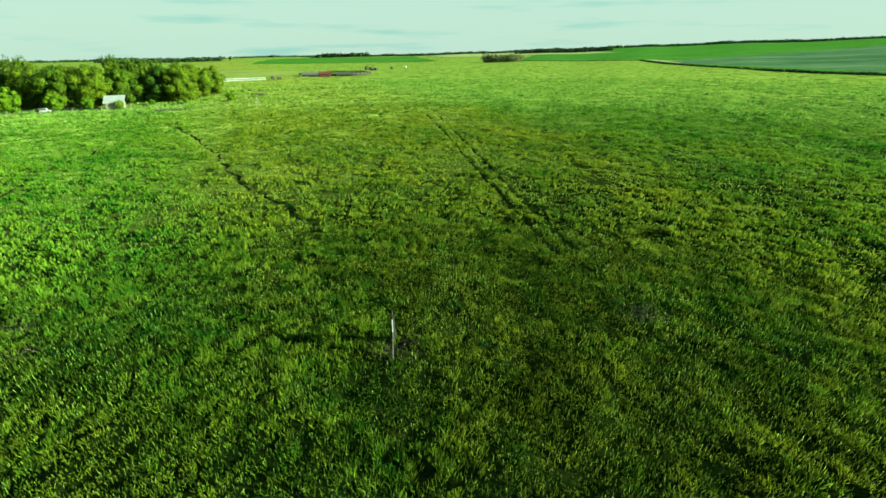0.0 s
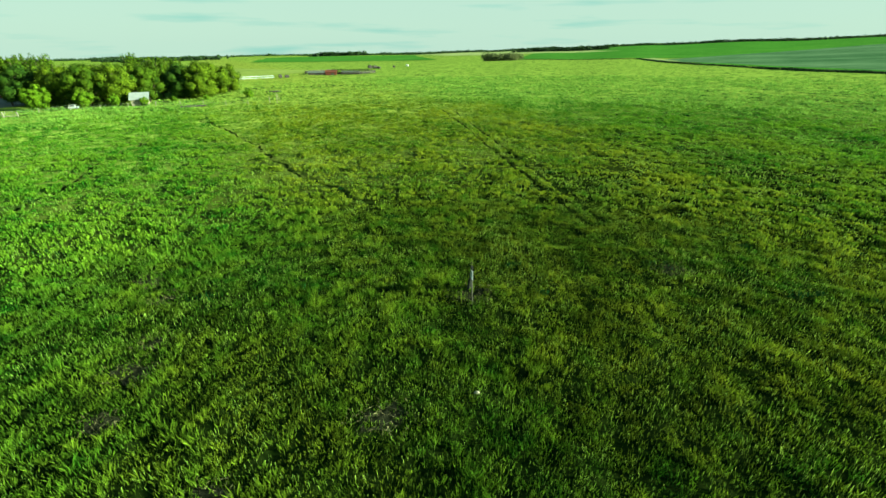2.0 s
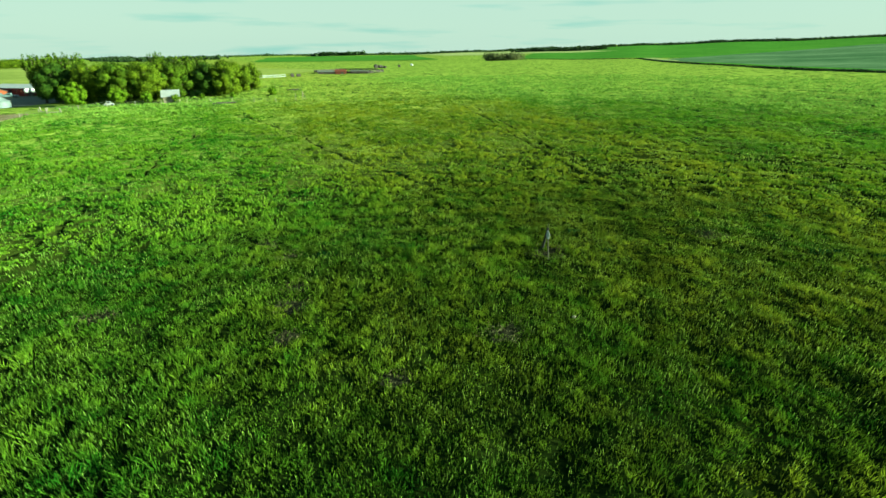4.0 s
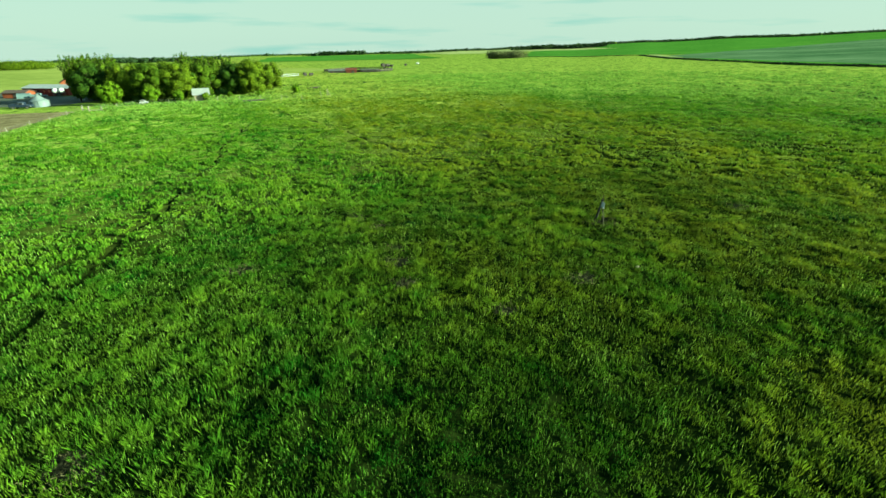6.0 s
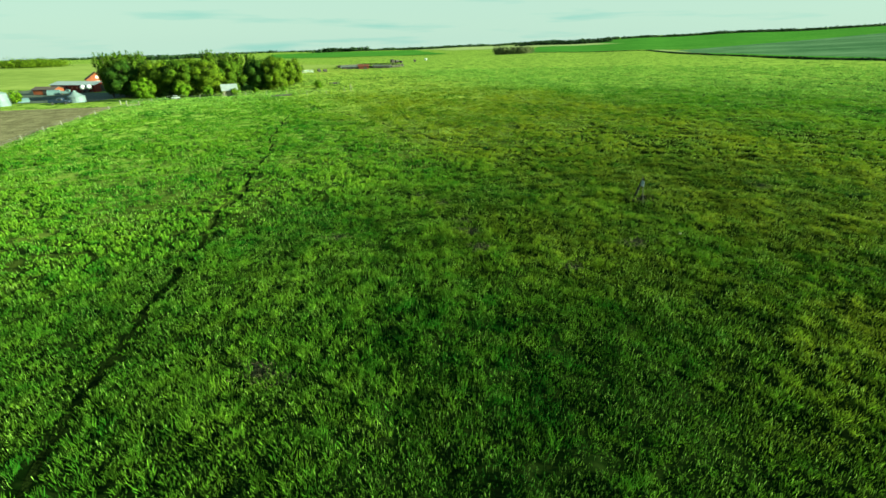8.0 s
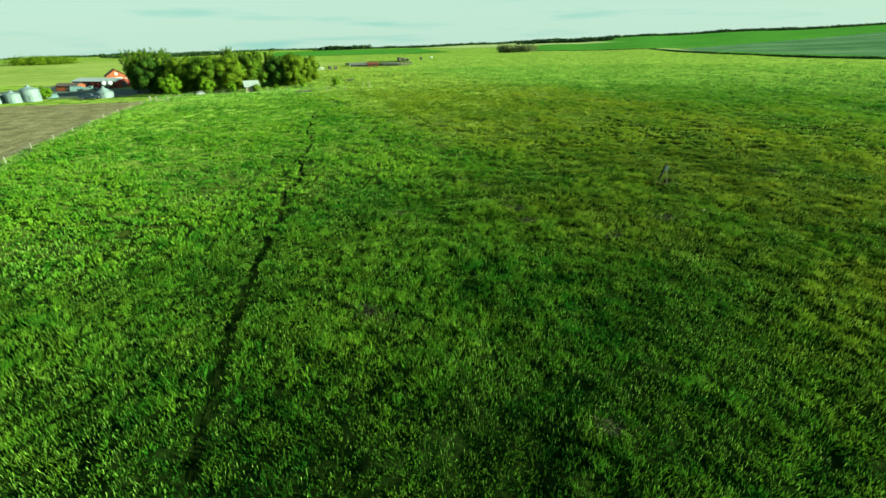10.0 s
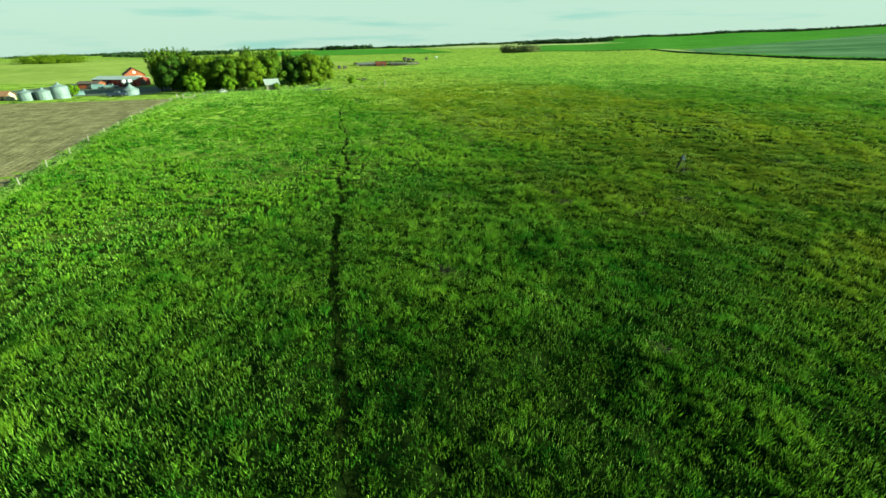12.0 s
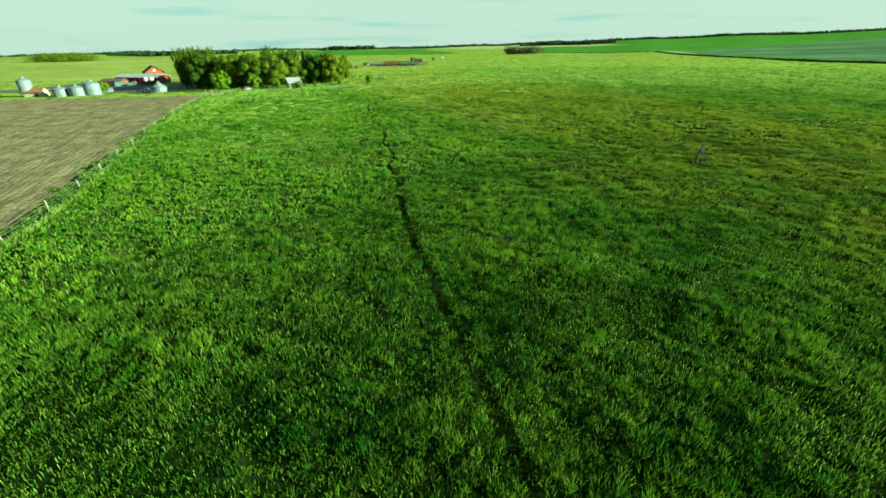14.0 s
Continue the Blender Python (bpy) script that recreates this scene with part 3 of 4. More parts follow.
woodland("far_woods", [(-520, 350), (-440, 360)], 14, 4, 200, M_LEAF[0], "low green woods at the meadow's edge", 22, 40)
woodland("far_woods", [(-1000, 1330), (-866, 1200), (-680, 1040), (-560, 1100)], 35, 11, 520, M_FARLEAF, "dark distant woods on the skyline", 23)
woodland("far_woods", [(-1900, 1900), (-1100, 2300), (-560, 2500)], 60, 11, 900, M_FARLEAF, "dark distant woods on the skyline", 24)
woodland("far_woods", [(-480, 1650), (-330, 1690)], 40, 15, 320, M_FARLEAF, "dark distant woods on the skyline", 25)
woodland("far_woods", [(-330, 1690), (-150, 1750), (120, 1900), (420, 2050)], 40, 10, 900, M_FARLEAF, "dark distant woods on the skyline", 31)
woodland("far_woods", [(420, 2050), (900, 2100), (1500, 1950)], 50, 12, 1100, M_FARLEAF, "dark distant woods on the skyline", 26)
woodland("far_woods", [(230, 1420), (330, 1360), (430, 1330)], 35, 12, 420, M_FARLEAF, "dark woods behind the far crop fields", 27)
woodland("far_woods", [(1500, 1950), (2300, 1900), (3000, 1700)], 60, 12, 900, M_FARLEAF, "dark distant woods on the skyline", 28)
woodland("willow_clump", [(42, 538), (58, 534), (76, 532)], 6, 11, 90, M_GREYLEAF, "grey-green willow clump alone in the pasture", 29, 60)
woodland("hedge_strip", [(177.5, 441.5), (165.4, 359.8), (167.2, 305.6), (172.3, 260), (180.9, 229.9), (192.1, 203.3), (213.6, 162)], 1.6, 1.0, 1300, M_FARLEAF, "dark rough hedge along the crop field's edge", 30, 14)
woodland("hedge_strip", [(174, 256.6), (181.8, 229.1), (193.8, 203.3), (215.3, 160.3)], 2.6, 1.2, 500, M_FARLEAF, "thicker dark brush at the hedge's end", 32, 14)
woodland("rough_grass_strip", [(82.9, 561.9), (127.6, 506), (177.5, 441.5)], 1.6, 0.8, 500, M_FARLEAF, "thin dark line of rough grass on the field boundary", 33, 12)
# Placed to cover the gap that the camera sees between hedge and crop.
sheet("field_margin", [(169, 335), (213, 158), (262, 160), (190, 335)], M_CROP_DEEP, "green sheet filling the gap between hedge and crop", "field", 0.27, 12)
woodland("rough_grass_strip", [(-90, 163), (-84.3, 165.3), (-70.3, 171.8), (-54.8, 176), (-41.4, 183.5), (-28, 187)], 0.7, 0.4, 420, M_FARLEAF, "thin dark line of rough grass across the pasture", 34, 12)
sheet("field_margin", [(183.5, 445.8), (174.9, 359.8), (178.5, 359.8), (198, 455)], M_CROP_PALE, "pale grassy margin beside the crop field", "field", 0.5, 12)


# ---- farm buildings ----
def building(name, label, category, x, y, rz, length, width, eave, ridge, wall_m, roof_m, doors=(), windows=(), over=0.4, mono=False):
    """Length runs along local x, the ridge too. doors and windows: (side, centre, bottom, width, height, material)."""
    b = root(name, x, y, rz, label, category)
    L, W = length / 2, width / 2
    bm = B()
    lo = [bm.verts.new(p) for p in ((-L, -W, -0.4), (L, -W, -0.4), (L, W, -0.4), (-L, W, -0.4))]
    hi = [bm.verts.new(p) for p in ((-L, -W, eave), (L, -W, eave), (L, W, ridge if mono else eave), (-L, W, ridge if mono else eave))]
    for i in range(4):
        bm.faces.new((lo[i], lo[(i + 1) % 4], hi[(i + 1) % 4], hi[i]))
    if not mono:
        pk = [bm.verts.new((-L, 0, ridge)), bm.verts.new((L, 0, ridge))]
        bm.faces.new((hi[0], hi[3], pk[0]))
        bm.faces.new((hi[1], pk[1], hi[2]))
    part("wall", bm, wall_m, b)
    bm = B()
    t = 0.12
    if mono:
        k = (ridge - eave) / width * over
        slab(bm, [(-L - over, -W - over, eave - k + t), (L + over, -W - over, eave - k + t), (L + over, W + over, ridge + k + t), (-L - over, W + over, ridge + k + t)], t)
    else:
        k = (ridge - eave) / W * over
        slab(bm, [(-L - over, -W - over, eave - k + t), (L + over, -W - over, eave - k + t), (L + over, 0, ridge + t), (-L - over, 0, ridge + t)], t)
        slab(bm, [(L + over, W + over, eave - k + t), (-L - over, W + over, eave - k + t), (-L - over, 0, ridge + t), (L + over, 0, ridge + t)], t)
    part("roof", bm, roof_m, b)
    for what, items in (("door", doors), ("window", windows)):
        for side, c, z, w, h, m in items:
            bm = B()
            if side in "fb":
                s = -1 if side == "f" else 1
                box(bm, (c, s * (W + 0.03), z + h / 2), (w, 0.08, h))
            else:
                s = 1 if side == "r" else -1
                box(bm, (s * (L + 0.03), c, z + h / 2), (0.08, w, h))
            part(what, bm, m, b)
    return b


building("barn", "long red wooden barn with a pale metal roof", "barn", -170.0, 160, -8, 20, 8, 2.9, 3.9, M_RED, M_ROOF,
         doors=[("f", -6.6, 0, 3.0, 2.5, M_DARKWOOD), ("f", 5.6, 0, 3.0, 2.5, M_DARKWOOD), ("r", 0, 0, 3.0, 2.6, M_DARKWOOD)], windows=[("f", x, 1.4, 0.9, 0.8, M_GLASS) for x in (-3, -0.5, 1.8)])
building("hip_barn", "tall barn with an orange-red gable and rust roof", "barn", -174.0, 174.5, -50, 8, 7.8, 3.8, 6.4, M_ORANGE, M_RUST,
         doors=[("r", 0, 0, 3.2, 3.2, M_WHITE)], windows=[("r", 0, 4.2, 0.9, 0.9, M_WHITE)])
building("machine_shed", "low shed with dark roof and orange-red boards", "shed", -177.2, 152, 4, 8, 5, 1.9, 2.7, M_ORANGE, M_DARKROOF, doors=[("f", 1, 0, 2.6, 1.8, M_DARKWOOD)])
building("small_barn", "small shed with brown roof and cream boards", "shed", -165.0, 100.6, 10, 4.6, 3.8, 1.5, 2.6, M_PALEWALL, M_BROWNROOF, doors=[("f", 1, 0, 1.0, 1.3, M_DARKWOOD)])
shed = building("field_shed", "open shed with white sloping roof under the trees", "shed", -89.4, 116.6, 27, 3.9, 3.2, 1.7, 2.9, M_WOOD, M_ROOF,
                doors=[("f", 0.8, 0, 1.3, 1.5, M_DARKWOOD)], mono=True)


def grain_bin(label, x, y, r, h, cone, legs=0.0):
    """Corrugated steel bin with cone roof."""
    b = root("grain_bin", x, y, 40, label, "grain bin", "grain bins")
    bm = B()
    prof, n = [], int(h / 0.14)
    if legs:
        prof.append((r * 0.15, legs * 0.35))
    for i in range(n + 1):
        prof.append((r + (0.03 if i % 2 else 0.0), legs + h * i / n))
    lathe(bm, prof, 30)
    part("body", bm, M_STEEL, b, smooth=False)
    bm = B()
    lathe(bm, [(r + 0.1, legs + h - 0.03), (r * 0.62, legs + h + cone * 0.42), (0.35, legs + h + cone)], 22)
    part("roof", bm, M_STEEL, b)
    bm = B()
    lathe(bm, [(0.4, legs + h + cone - 0.02), (0.4, legs + h + cone + 0.22), (0.1, legs + h + cone + 0.4)], 14)
    part("cap", bm, M_STEEL, b)
    if legs:
        for i in range(6):
            a = i * math.pi / 3
            bm = B()
            rod(bm, (r * math.cos(a), r * math.sin(a), -0.3), (r * math.cos(a), r * math.sin(a), legs + 0.5), 0.09, 0.09, 6)
            part("leg", bm, M_STEEL, b)
    else:
        bm = B()
        box(bm, (0, -r - 0.04, 1.0), (0.8, 0.12, 1.3), 0, 0.03)
        part("door", bm, M_STEEL, b)
    bm = B()
    for s in (-0.22, 0.22):
        rod(bm, (r + 0.14, s, 0.2), (r + 0.14, s, legs + h), 0.025, 0.025, 4)
    for i in range(int((legs + h) / 0.4)):
        rod(bm, (r + 0.14, -0.22, 0.4 + i * 0.4), (r + 0.14, 0.22, 0.4 + i * 0.4), 0.02, 0.02, 4)
    part("ladder", bm, M_WIRE, b)
    return b


grain_bin("corrugated steel grain bin with cone roof, largest of its row", -149.2, 103.2, 2.15, 3.4, 0.8)
grain_bin("corrugated steel grain bin with cone roof", -151.9, 100.2, 1.8, 2.4, 0.65)
grain_bin("corrugated steel grain bin with cone roof", -156.2, 99.2, 1.95, 2.25, 0.65)
grain_bin("tall steel hopper bin standing on legs", -167.3, 100.1, 1.75, 3.7, 0.75, 1.1)
grain_bin("squat pale steel bin with wide cone roof in the yard", -131.0, 108.2, 2.1, 1.7, 1.3)


def fuel_tank(x, y, rz):
    t = root("fuel_tank", x, y, rz, "white horizontal fuel tank on a steel stand", "tank", "fuel tanks")
    bm = B()
    bmesh.ops.create_uvsphere(bm, u_segments=18, v_segments=10, radius=0.85, matrix=pose(0, 0, 2.0) @ Matrix.Diagonal((1.15, 1, 1, 1)))
    part("tank", bm, M_WHITE, t, smooth=True)
    for sx in (-0.8, 0.8):
        for sy in (-0.5, 0.5):
            bm = B()
            rod(bm, (sx, sy * 1.3, -0.2), (sx, sy, 1.75), 0.06, 0.06, 6)
            part("leg", bm, M_WIRE, t)


fuel_tank(-164.8, 153.8, 20)
fuel_tank(-162.5, 154.0, 20)


def vehicle(name, label, category, x, y, rz, paint, length, pickup):
    v = root(name, x, y, rz, label, category)
    L = length / 2
    bm = B()
    box(bm, (0, 0, 0.68), (length, 1.75, 0.6), 0, 0.12)
    if pickup:
        box(bm, (-L * 0.52, 0.8, 1.1), (length * 0.44, 0.1, 0.4), 0, 0.03)
        box(bm, (-L * 0.52, -0.8, 1.1), (length * 0.44, 0.1, 0.4), 0, 0.03)
    part("body", bm, paint, v)
    bm = B()
    cabin = box(bm, (0.2 if pickup else -0.15, 0, 1.3), (length * (0.32 if pickup else 0.55), 1.6, 0.72), 0, 0.2)
    part("cabin", cabin, paint, v)
    for s in (-1, 1):
        bm = B()
        box(bm, (0.2 if pickup else -0.15, s * 0.8, 1.36), (length * (0.22 if pickup else 0.42), 0.03, 0.4), 0, 0.01)
        part("side_window", bm, M_GLASS, v)
    for sx in (-0.62, 0.62):
        for sy in (-1, 1):
            bm = B()
            rod(bm, (sx * L, sy * 0.7, 0.36), (sx * L, sy * 0.92, 0.36), 0.36, 0.36, 16)
            w = part("wheel", bm, M_RUBBER, v)
            bm = B()
            rod(bm, (sx * L, sy * 0.9, 0.36), (sx * L, sy * 0.935, 0.36), 0.19, 0.19, 12)
            part("rim", bm, M_WIRE, w)
    return v


vehicle("pickup_truck", "dark blue pickup parked in the yard", "truck", -132.8, 104.2, 15, M_BLUE, 5.2, True)
vehicle("pickup_truck", "pale blue-grey truck parked before the barn", "truck", -166.5, 148.0, 25, M_GREYBLUE, 5.0, True)
small_car = vehicle("parked_car", "small white car parked below the trees", "car", -102.6, 109.6, 30, M_ROOF, 3.1, False)
small_car.scale = (0.72, 0.72, 0.66)


def log_pile(x, y, rz):
    p = root("log_pile", x, y, rz, "row of dark old logs lying in the grass", "logs")
    for i in range(4):
        bm = B()
        rod(bm, (-2.8 + i * 0.5, i * 0.34 - 0.5, 0.22), (2.6 + i * 0.2, i * 0.3 - 0.4, 0.2), 0.22, 0.17, 9)
        part("log", bm, M_DARKWOOD, p)


log_pile(-71.5, 110.2, 25)


def gate_posts(x, y):
    g = root("gate_post", x, y, 30, "slim bare gate post with a leaning brace", "post")
    for name, a, b, r in [("post", (0, 0, -0.3), (0.1, 0, 2.5), 0.1), ("side_post", (-1.9, 0.2, -0.3), (-1.9, 0.2, 1.9), 0.08), ("brace", (1.0, 0, -0.2), (0.15, 0, 2.3), 0.07)]:
        bm = B()
        rod(bm, a, b, r, r * 0.85, 8)
        part(name, bm, M_WOOD, g)


def fallen_trunk(x, y, rz, length):
    t = root("fallen_trunk", x, y, rz, "dark fallen trunk lying in the pasture", "log")
    bm = B()
    rod(bm, (-length / 2, 0, 0.28), (length / 2, 0.3, 0.34), 0.32, 0.22, 10)
    part("log", bm, M_DARKWOOD, t, smooth=True)
    bm = B()
    rod(bm, (length * 0.2, 0.1, 0.3), (length * 0.3, -0.8, 0.7), 0.09, 0.04, 6)
    part("branch", bm, M_DARKWOOD, t)


def hoop_shelter(x, y, rz, length, r, label):
    """A tarpaulin stretched over hoops, ends closed."""
    h = root("hoop_shelter", x, y, rz, label, "shelter")
    bm = B()
    rings = []
    for i in range(7):
        u = -length / 2 + length * i / 6
        k = 1.0 - 0.03 * (i % 2)
        rings.append([bm.verts.new((u, r * k * math.cos(math.pi * j / 12), r * 1.1 * k * math.sin(math.pi * j / 12) - 0.05)) for j in range(13)])
    for a, b in zip(rings, rings[1:]):
        for j in range(12):
            bm.faces.new((a[j], a[j + 1], b[j + 1], b[j]))
    part("cover", bm, M_GREYBLUE, h, smooth=True)
    for ring_x in (-length / 2, length / 2):
        bm = B()
        bm.faces.new([bm.verts.new((ring_x, r * 0.97 * math.cos(math.pi * j / 12), r * 1.07 * math.sin(math.pi * j / 12) - 0.05)) for j in range(13)])
        part("end_panel", bm, M_GREYBLUE, h)
    return h


hoop_shelter(-171.8, 148.0, 25, 3.8, 1.7, "blue-grey tarpaulin shelter before the barn")
hoop_shelter(-152.3, 113.2, 40, 3.6, 1.25, "small pale blue tarpaulin cover beside the bins")
fallen_trunk(-66.0, 152.6, 20, 5.0)
gate_posts(-52.4, 118.8)

# far yard across the pasture
building("far_shed", "low red shed in the far corral", "shed", -74, 266, 10, 6.2, 4.5, 1.6, 2.6, M_RUST, M_RUST, doors=[("f", 1, 0, 1.6, 1.6, M_DARKWOOD)])
for x, y, rz in [(-83.6, 272, 8), (-63.4, 272, -6)]:
    building("cattle_shed", "long low dark shed with a grey metal roof", "shed", x, y, rz, 11, 5, 1.1, 1.8, M_DARKWOOD, M_GREYROOF, doors=[("f", -3, 0, 2.4, 1.2, M_DARKROOF), ("f", 3, 0, 2.4, 1.2, M_DARKROOF)])


def board_fence(label, pts, material, step, height, rails, board=0.22):
    f = root("board_fence", pts[0][0], pts[0][1], 0, label, "fence")
    z0 = land(*pts[0])
    posts = [Vector((x - pts[0][0], y - pts[0][1], land(x, y) - z0)) for x, y in along(pts, step)]
    for p in posts:
        bm = B()
        box(bm, p + Vector((0, 0, height / 2 - 0.1)), (0.2, 0.2, height + 0.2))
        part("post", bm, material, f)
    for k in range(rails):
        bm = B()
        z = height * (0.3 + 0.62 * k / max(1, rails - 1))
        for a, b in zip(posts, posts[1:]):
            d = (b - a)
            box(bm, (a + b) / 2 + Vector((0, 0, z)), (d.length, 0.06, board), math.degrees(math.atan2(d.y, d.x)))
        part("rail", bm, material, f)


board_fence("grey rail on posts at the field corner", [(-109.6, 96.0), (-106.9, 94.6), (-104.2, 95.4)], M_POST, 2.9, 1.35, 1, 0.16)
board_fence("white board fence beyond the grove", [(-116, 222), (-109, 229), (-97, 238)], M_ROOF, 3, 1.35, 2, 0.26)
board_fence("dark corral boards round the far yard", [(-95, 283), (-80, 271), (-68, 267), (-57, 269), (-50, 283), (-60, 305), (-84, 310), (-95, 283)], M_DARKWOOD, 4, 1.7, 4)
sheet("corral_yard", [(-92, 284), (-66, 268), (-52, 284), (-66, 306)], M_SOIL, "trodden dark earth inside the far corral", "yard", 0.1, 6)


def hay_bale(x, y, rz, s, m):
    b = root("stack", x, y, rz, "dark weathered bale stack in the far yard", "bale", "bales")
    bm = B()
    rod(bm, (-1.2 * s, 0, 0.8 * s), (1.2 * s, 0, 0.8 * s), 0.85 * s, 0.85 * s, 14)
    bmesh.ops.bevel(bm, geom=[e for e in bm.edges if len(e.link_faces) == 2 and e.calc_face_angle() > 1.2], offset=0.1, segments=1, affect="EDGES")
    part("bale", bm, m, b)


for x, y, s, m in [(-66, 356, 1.7, M_DARKWOOD), (-62.5, 357.5, 1.4, M_DARKWOOD), (-59, 356, 1.0, M_DARKWOOD), (-49, 372, 1.2, M_DARKWOOD), (-41, 405, 0.9, M_WHITE), (-95, 240, 1.1, M_DARKWOOD), (-92, 241.5, 0.9, M_DARKWOOD), (-92, 285, 0.8, M_WHITE), (-86, 277, 0.8, M_WHITE)]:
    hay_bale(x, y, x * 31 % 180, s, m)


# ---- rubbing post in the pasture ----
def rubbing_post(x, y):
    p = root("rubbing_stand", x, y, 0, "leaning pole stand with a pale plate at its head", "stand")
    u, apex = Vector((-0.164, 0.986, 0)), Vector((-0.06, 0.35, 2.05))
    for at, side, r, m in [(-0.7, -0.13, 0.04, M_STAND), (1.0, -0.07, 0.11, M_DARK_POLE), (1.15, 0.07, 0.1, M_DARK_POLE)]:
        foot = u * at + Vector((side, side * 0.16, -0.1))
        bm = B()
        rod(bm, foot, apex + (apex - foot) * 0.06, r, r * 0.8, 8)
        part("leg", bm, m, p)
    bm = B()
    rod(bm, apex - Vector((0, 0, 0.1)), apex + Vector((0, 0, 0.5)), 0.025, 0.018, 6)
    part("rod", bm, M_DARKWOOD, p)
    bm = B()
    box(bm, apex + Vector((0.0, -0.22, -0.34)), (0.06, 0.5, 0.55), 9, 0.02)
    part("plate", bm, M_ROOF, p, "pale weathered plate")


rubbing_post(-3.0, 18.1)
stone = root("stone", -3.2, 9.7, 0, "small pale stone lying in the grass", "stone")
bm = B()
bmesh.ops.create_icosphere(bm, subdivisions=2, radius=0.1, matrix=pose(0, 0, 0.12) @ Matrix.Diagonal((1.3, 1, 0.8, 1)))
for v in bm.verts:
    v.co += v.co.normalized() * 0.03 * noise.noise(v.co * 9)
part("stone_body", bm, M_PALEWALL, stone, smooth=True)


# ---- grass ----
def field_noise(x, y, scale, seed):
    """Smooth value noise over the plan, 0 to 1."""
    table = np.random.default_rng(seed).uniform(0, 1, (256, 256))
    u, v = x / scale, y / scale
    i, j = np.floor(u).astype(int), np.floor(v).astype(int)
    f, g = u - i, v - j
    f, g = f * f * (3 - 2 * f), g * g * (3 - 2 * g)
    a, b = table[i % 256, j % 256], table[(i + 1) % 256, j % 256]
    c, d = table[i % 256, (j + 1) % 256], table[(i + 1) % 256, (j + 1) % 256]
    return (a * (1 - f) + b * f) * (1 - g) + (c * (1 - f) + d * f) * g


def scatter(near, far_, density, rs, bare=1.0, thin=0.0, south=False):
    """Places in the pasture between two distances from the flight line, clear of tracks and bare ground."""
    x0, x1, y0, y1 = -37 - 1.25 * far_ - 10, 10 + 1.25 * far_, -38 - far_ * south, far_ + 5
    n = int((x1 - x0) * (y1 - y0) * density)
    x, y = rs.uniform(x0, x1, n), rs.uniform(y0, y1, n)
    ok = (y + 46.5 > 0.88 * np.abs(x + 37)) | (y + 6 > 0.88 * np.abs(x))
    ok = (~ok | (y < -38)) if south else ok
    t = np.clip((x * -37 + y * -38) / (37 ** 2 + 38 ** 2), 0, 1)
    d = np.hypot(x + 37 * t, y + 38 * t)
    edge = d + rs.normal(0, 3.0, n)
    ok &= ((edge >= near) | (near == 0)) & (edge < far_)
    if thin:
        ok &= rs.uniform(0, 1, n) < 1.1 * np.clip((far_ - d) / (far_ - near), 0, 1) ** thin
    fy, fx = [p[1] for p in FENCE] + [400], [p[0] for p in FENCE] + [-220]
    ok &= x > np.interp(y, fy, fx) - 1.6
    x, y = x[ok], y[ok]
    for line, gap in TRAIL_LINES:
        q = np.array(line)
        keep = np.ones(len(x), bool)
        lo, hi = q.min(0) - 1, q.max(0) + 1
        idx = np.nonzero((x > lo[0]) & (x < hi[0]) & (y > lo[1]) & (y < hi[1]))[0]
        for c in range(0, len(idx), 4000):
            k = idx[c:c + 4000]
            keep[k] = ((q[None, :, 0] - x[k, None]) ** 2 + (q[None, :, 1] - y[k, None]) ** 2).min(1) > gap * gap
        x, y = x[keep], y[keep]
    for px, py, pr in PATCHES:
        k = ((x - px) / 1.3) ** 2 + ((y - py) / 0.9) ** 2 > (pr * bare * rs.uniform(0.0, 1.15, len(x))) ** 2
        x, y = x[k], y[k]
    return x, y


def blades_mesh(name, label, bx, by, bz, tx, ty, h, w, rs, material, corners, pointed=False):
    """One leaf a blade: four corners make a root, two shoulders and a tip; three a root and a broad top, or a point."""
    m = len(bx)
    wa = rs.uniform(0, 2 * np.pi, m)
    f, g = (0.4, 0.62) if corners == 4 else (0.9, 0.88)
    sx, sy, sz = bx + (tx - bx) * f, by + (ty - by) * f, bz + h * g
    co = np.empty((m, corners, 3))
    co[:, 0] = np.stack([sx + w * np.cos(wa), sy + w * np.sin(wa), sz + h * (0.0 if corners == 4 else 0.12)], 1)
    co[:, 1] = np.stack([bx, by, bz - 0.02], 1)
    co[:, 2] = np.stack([sx - w * np.cos(wa), sy - w * np.sin(wa), sz], 1)
    if pointed:
        co[:, 0] = np.stack([sx * 0.3 + bx * 0.7 + w * np.cos(wa), sy * 0.3 + by * 0.7 + w * np.sin(wa), bz + h * 0.4], 1)
        co[:, 2] = np.stack([tx - 0.25 * w * np.cos(wa), ty - 0.25 * w * np.sin(wa), bz + h], 1)
    if corners == 4:
        co[:, 3] = np.stack([tx, ty, bz + h], 1)
    me = bpy.data.meshes.new(name)
    me.vertices.add(m * corners)
    me.vertices.foreach_set("co", co.ravel())
    me.loops.add(m * corners)
    me.loops.foreach_set("vertex_index", np.arange(m * corners, dtype=np.int32))
    me.polygons.add(m)
    me.polygons.foreach_set("loop_start", np.arange(0, m * corners, corners, dtype=np.int32))
    me.update(calc_edges=True)
    me.materials.append(material)
    return tagged(new(name, me), label, "grass", kind="stuff")


def heights(x, y):
    return np.array([land(a, b) for a, b in zip(x, y)])


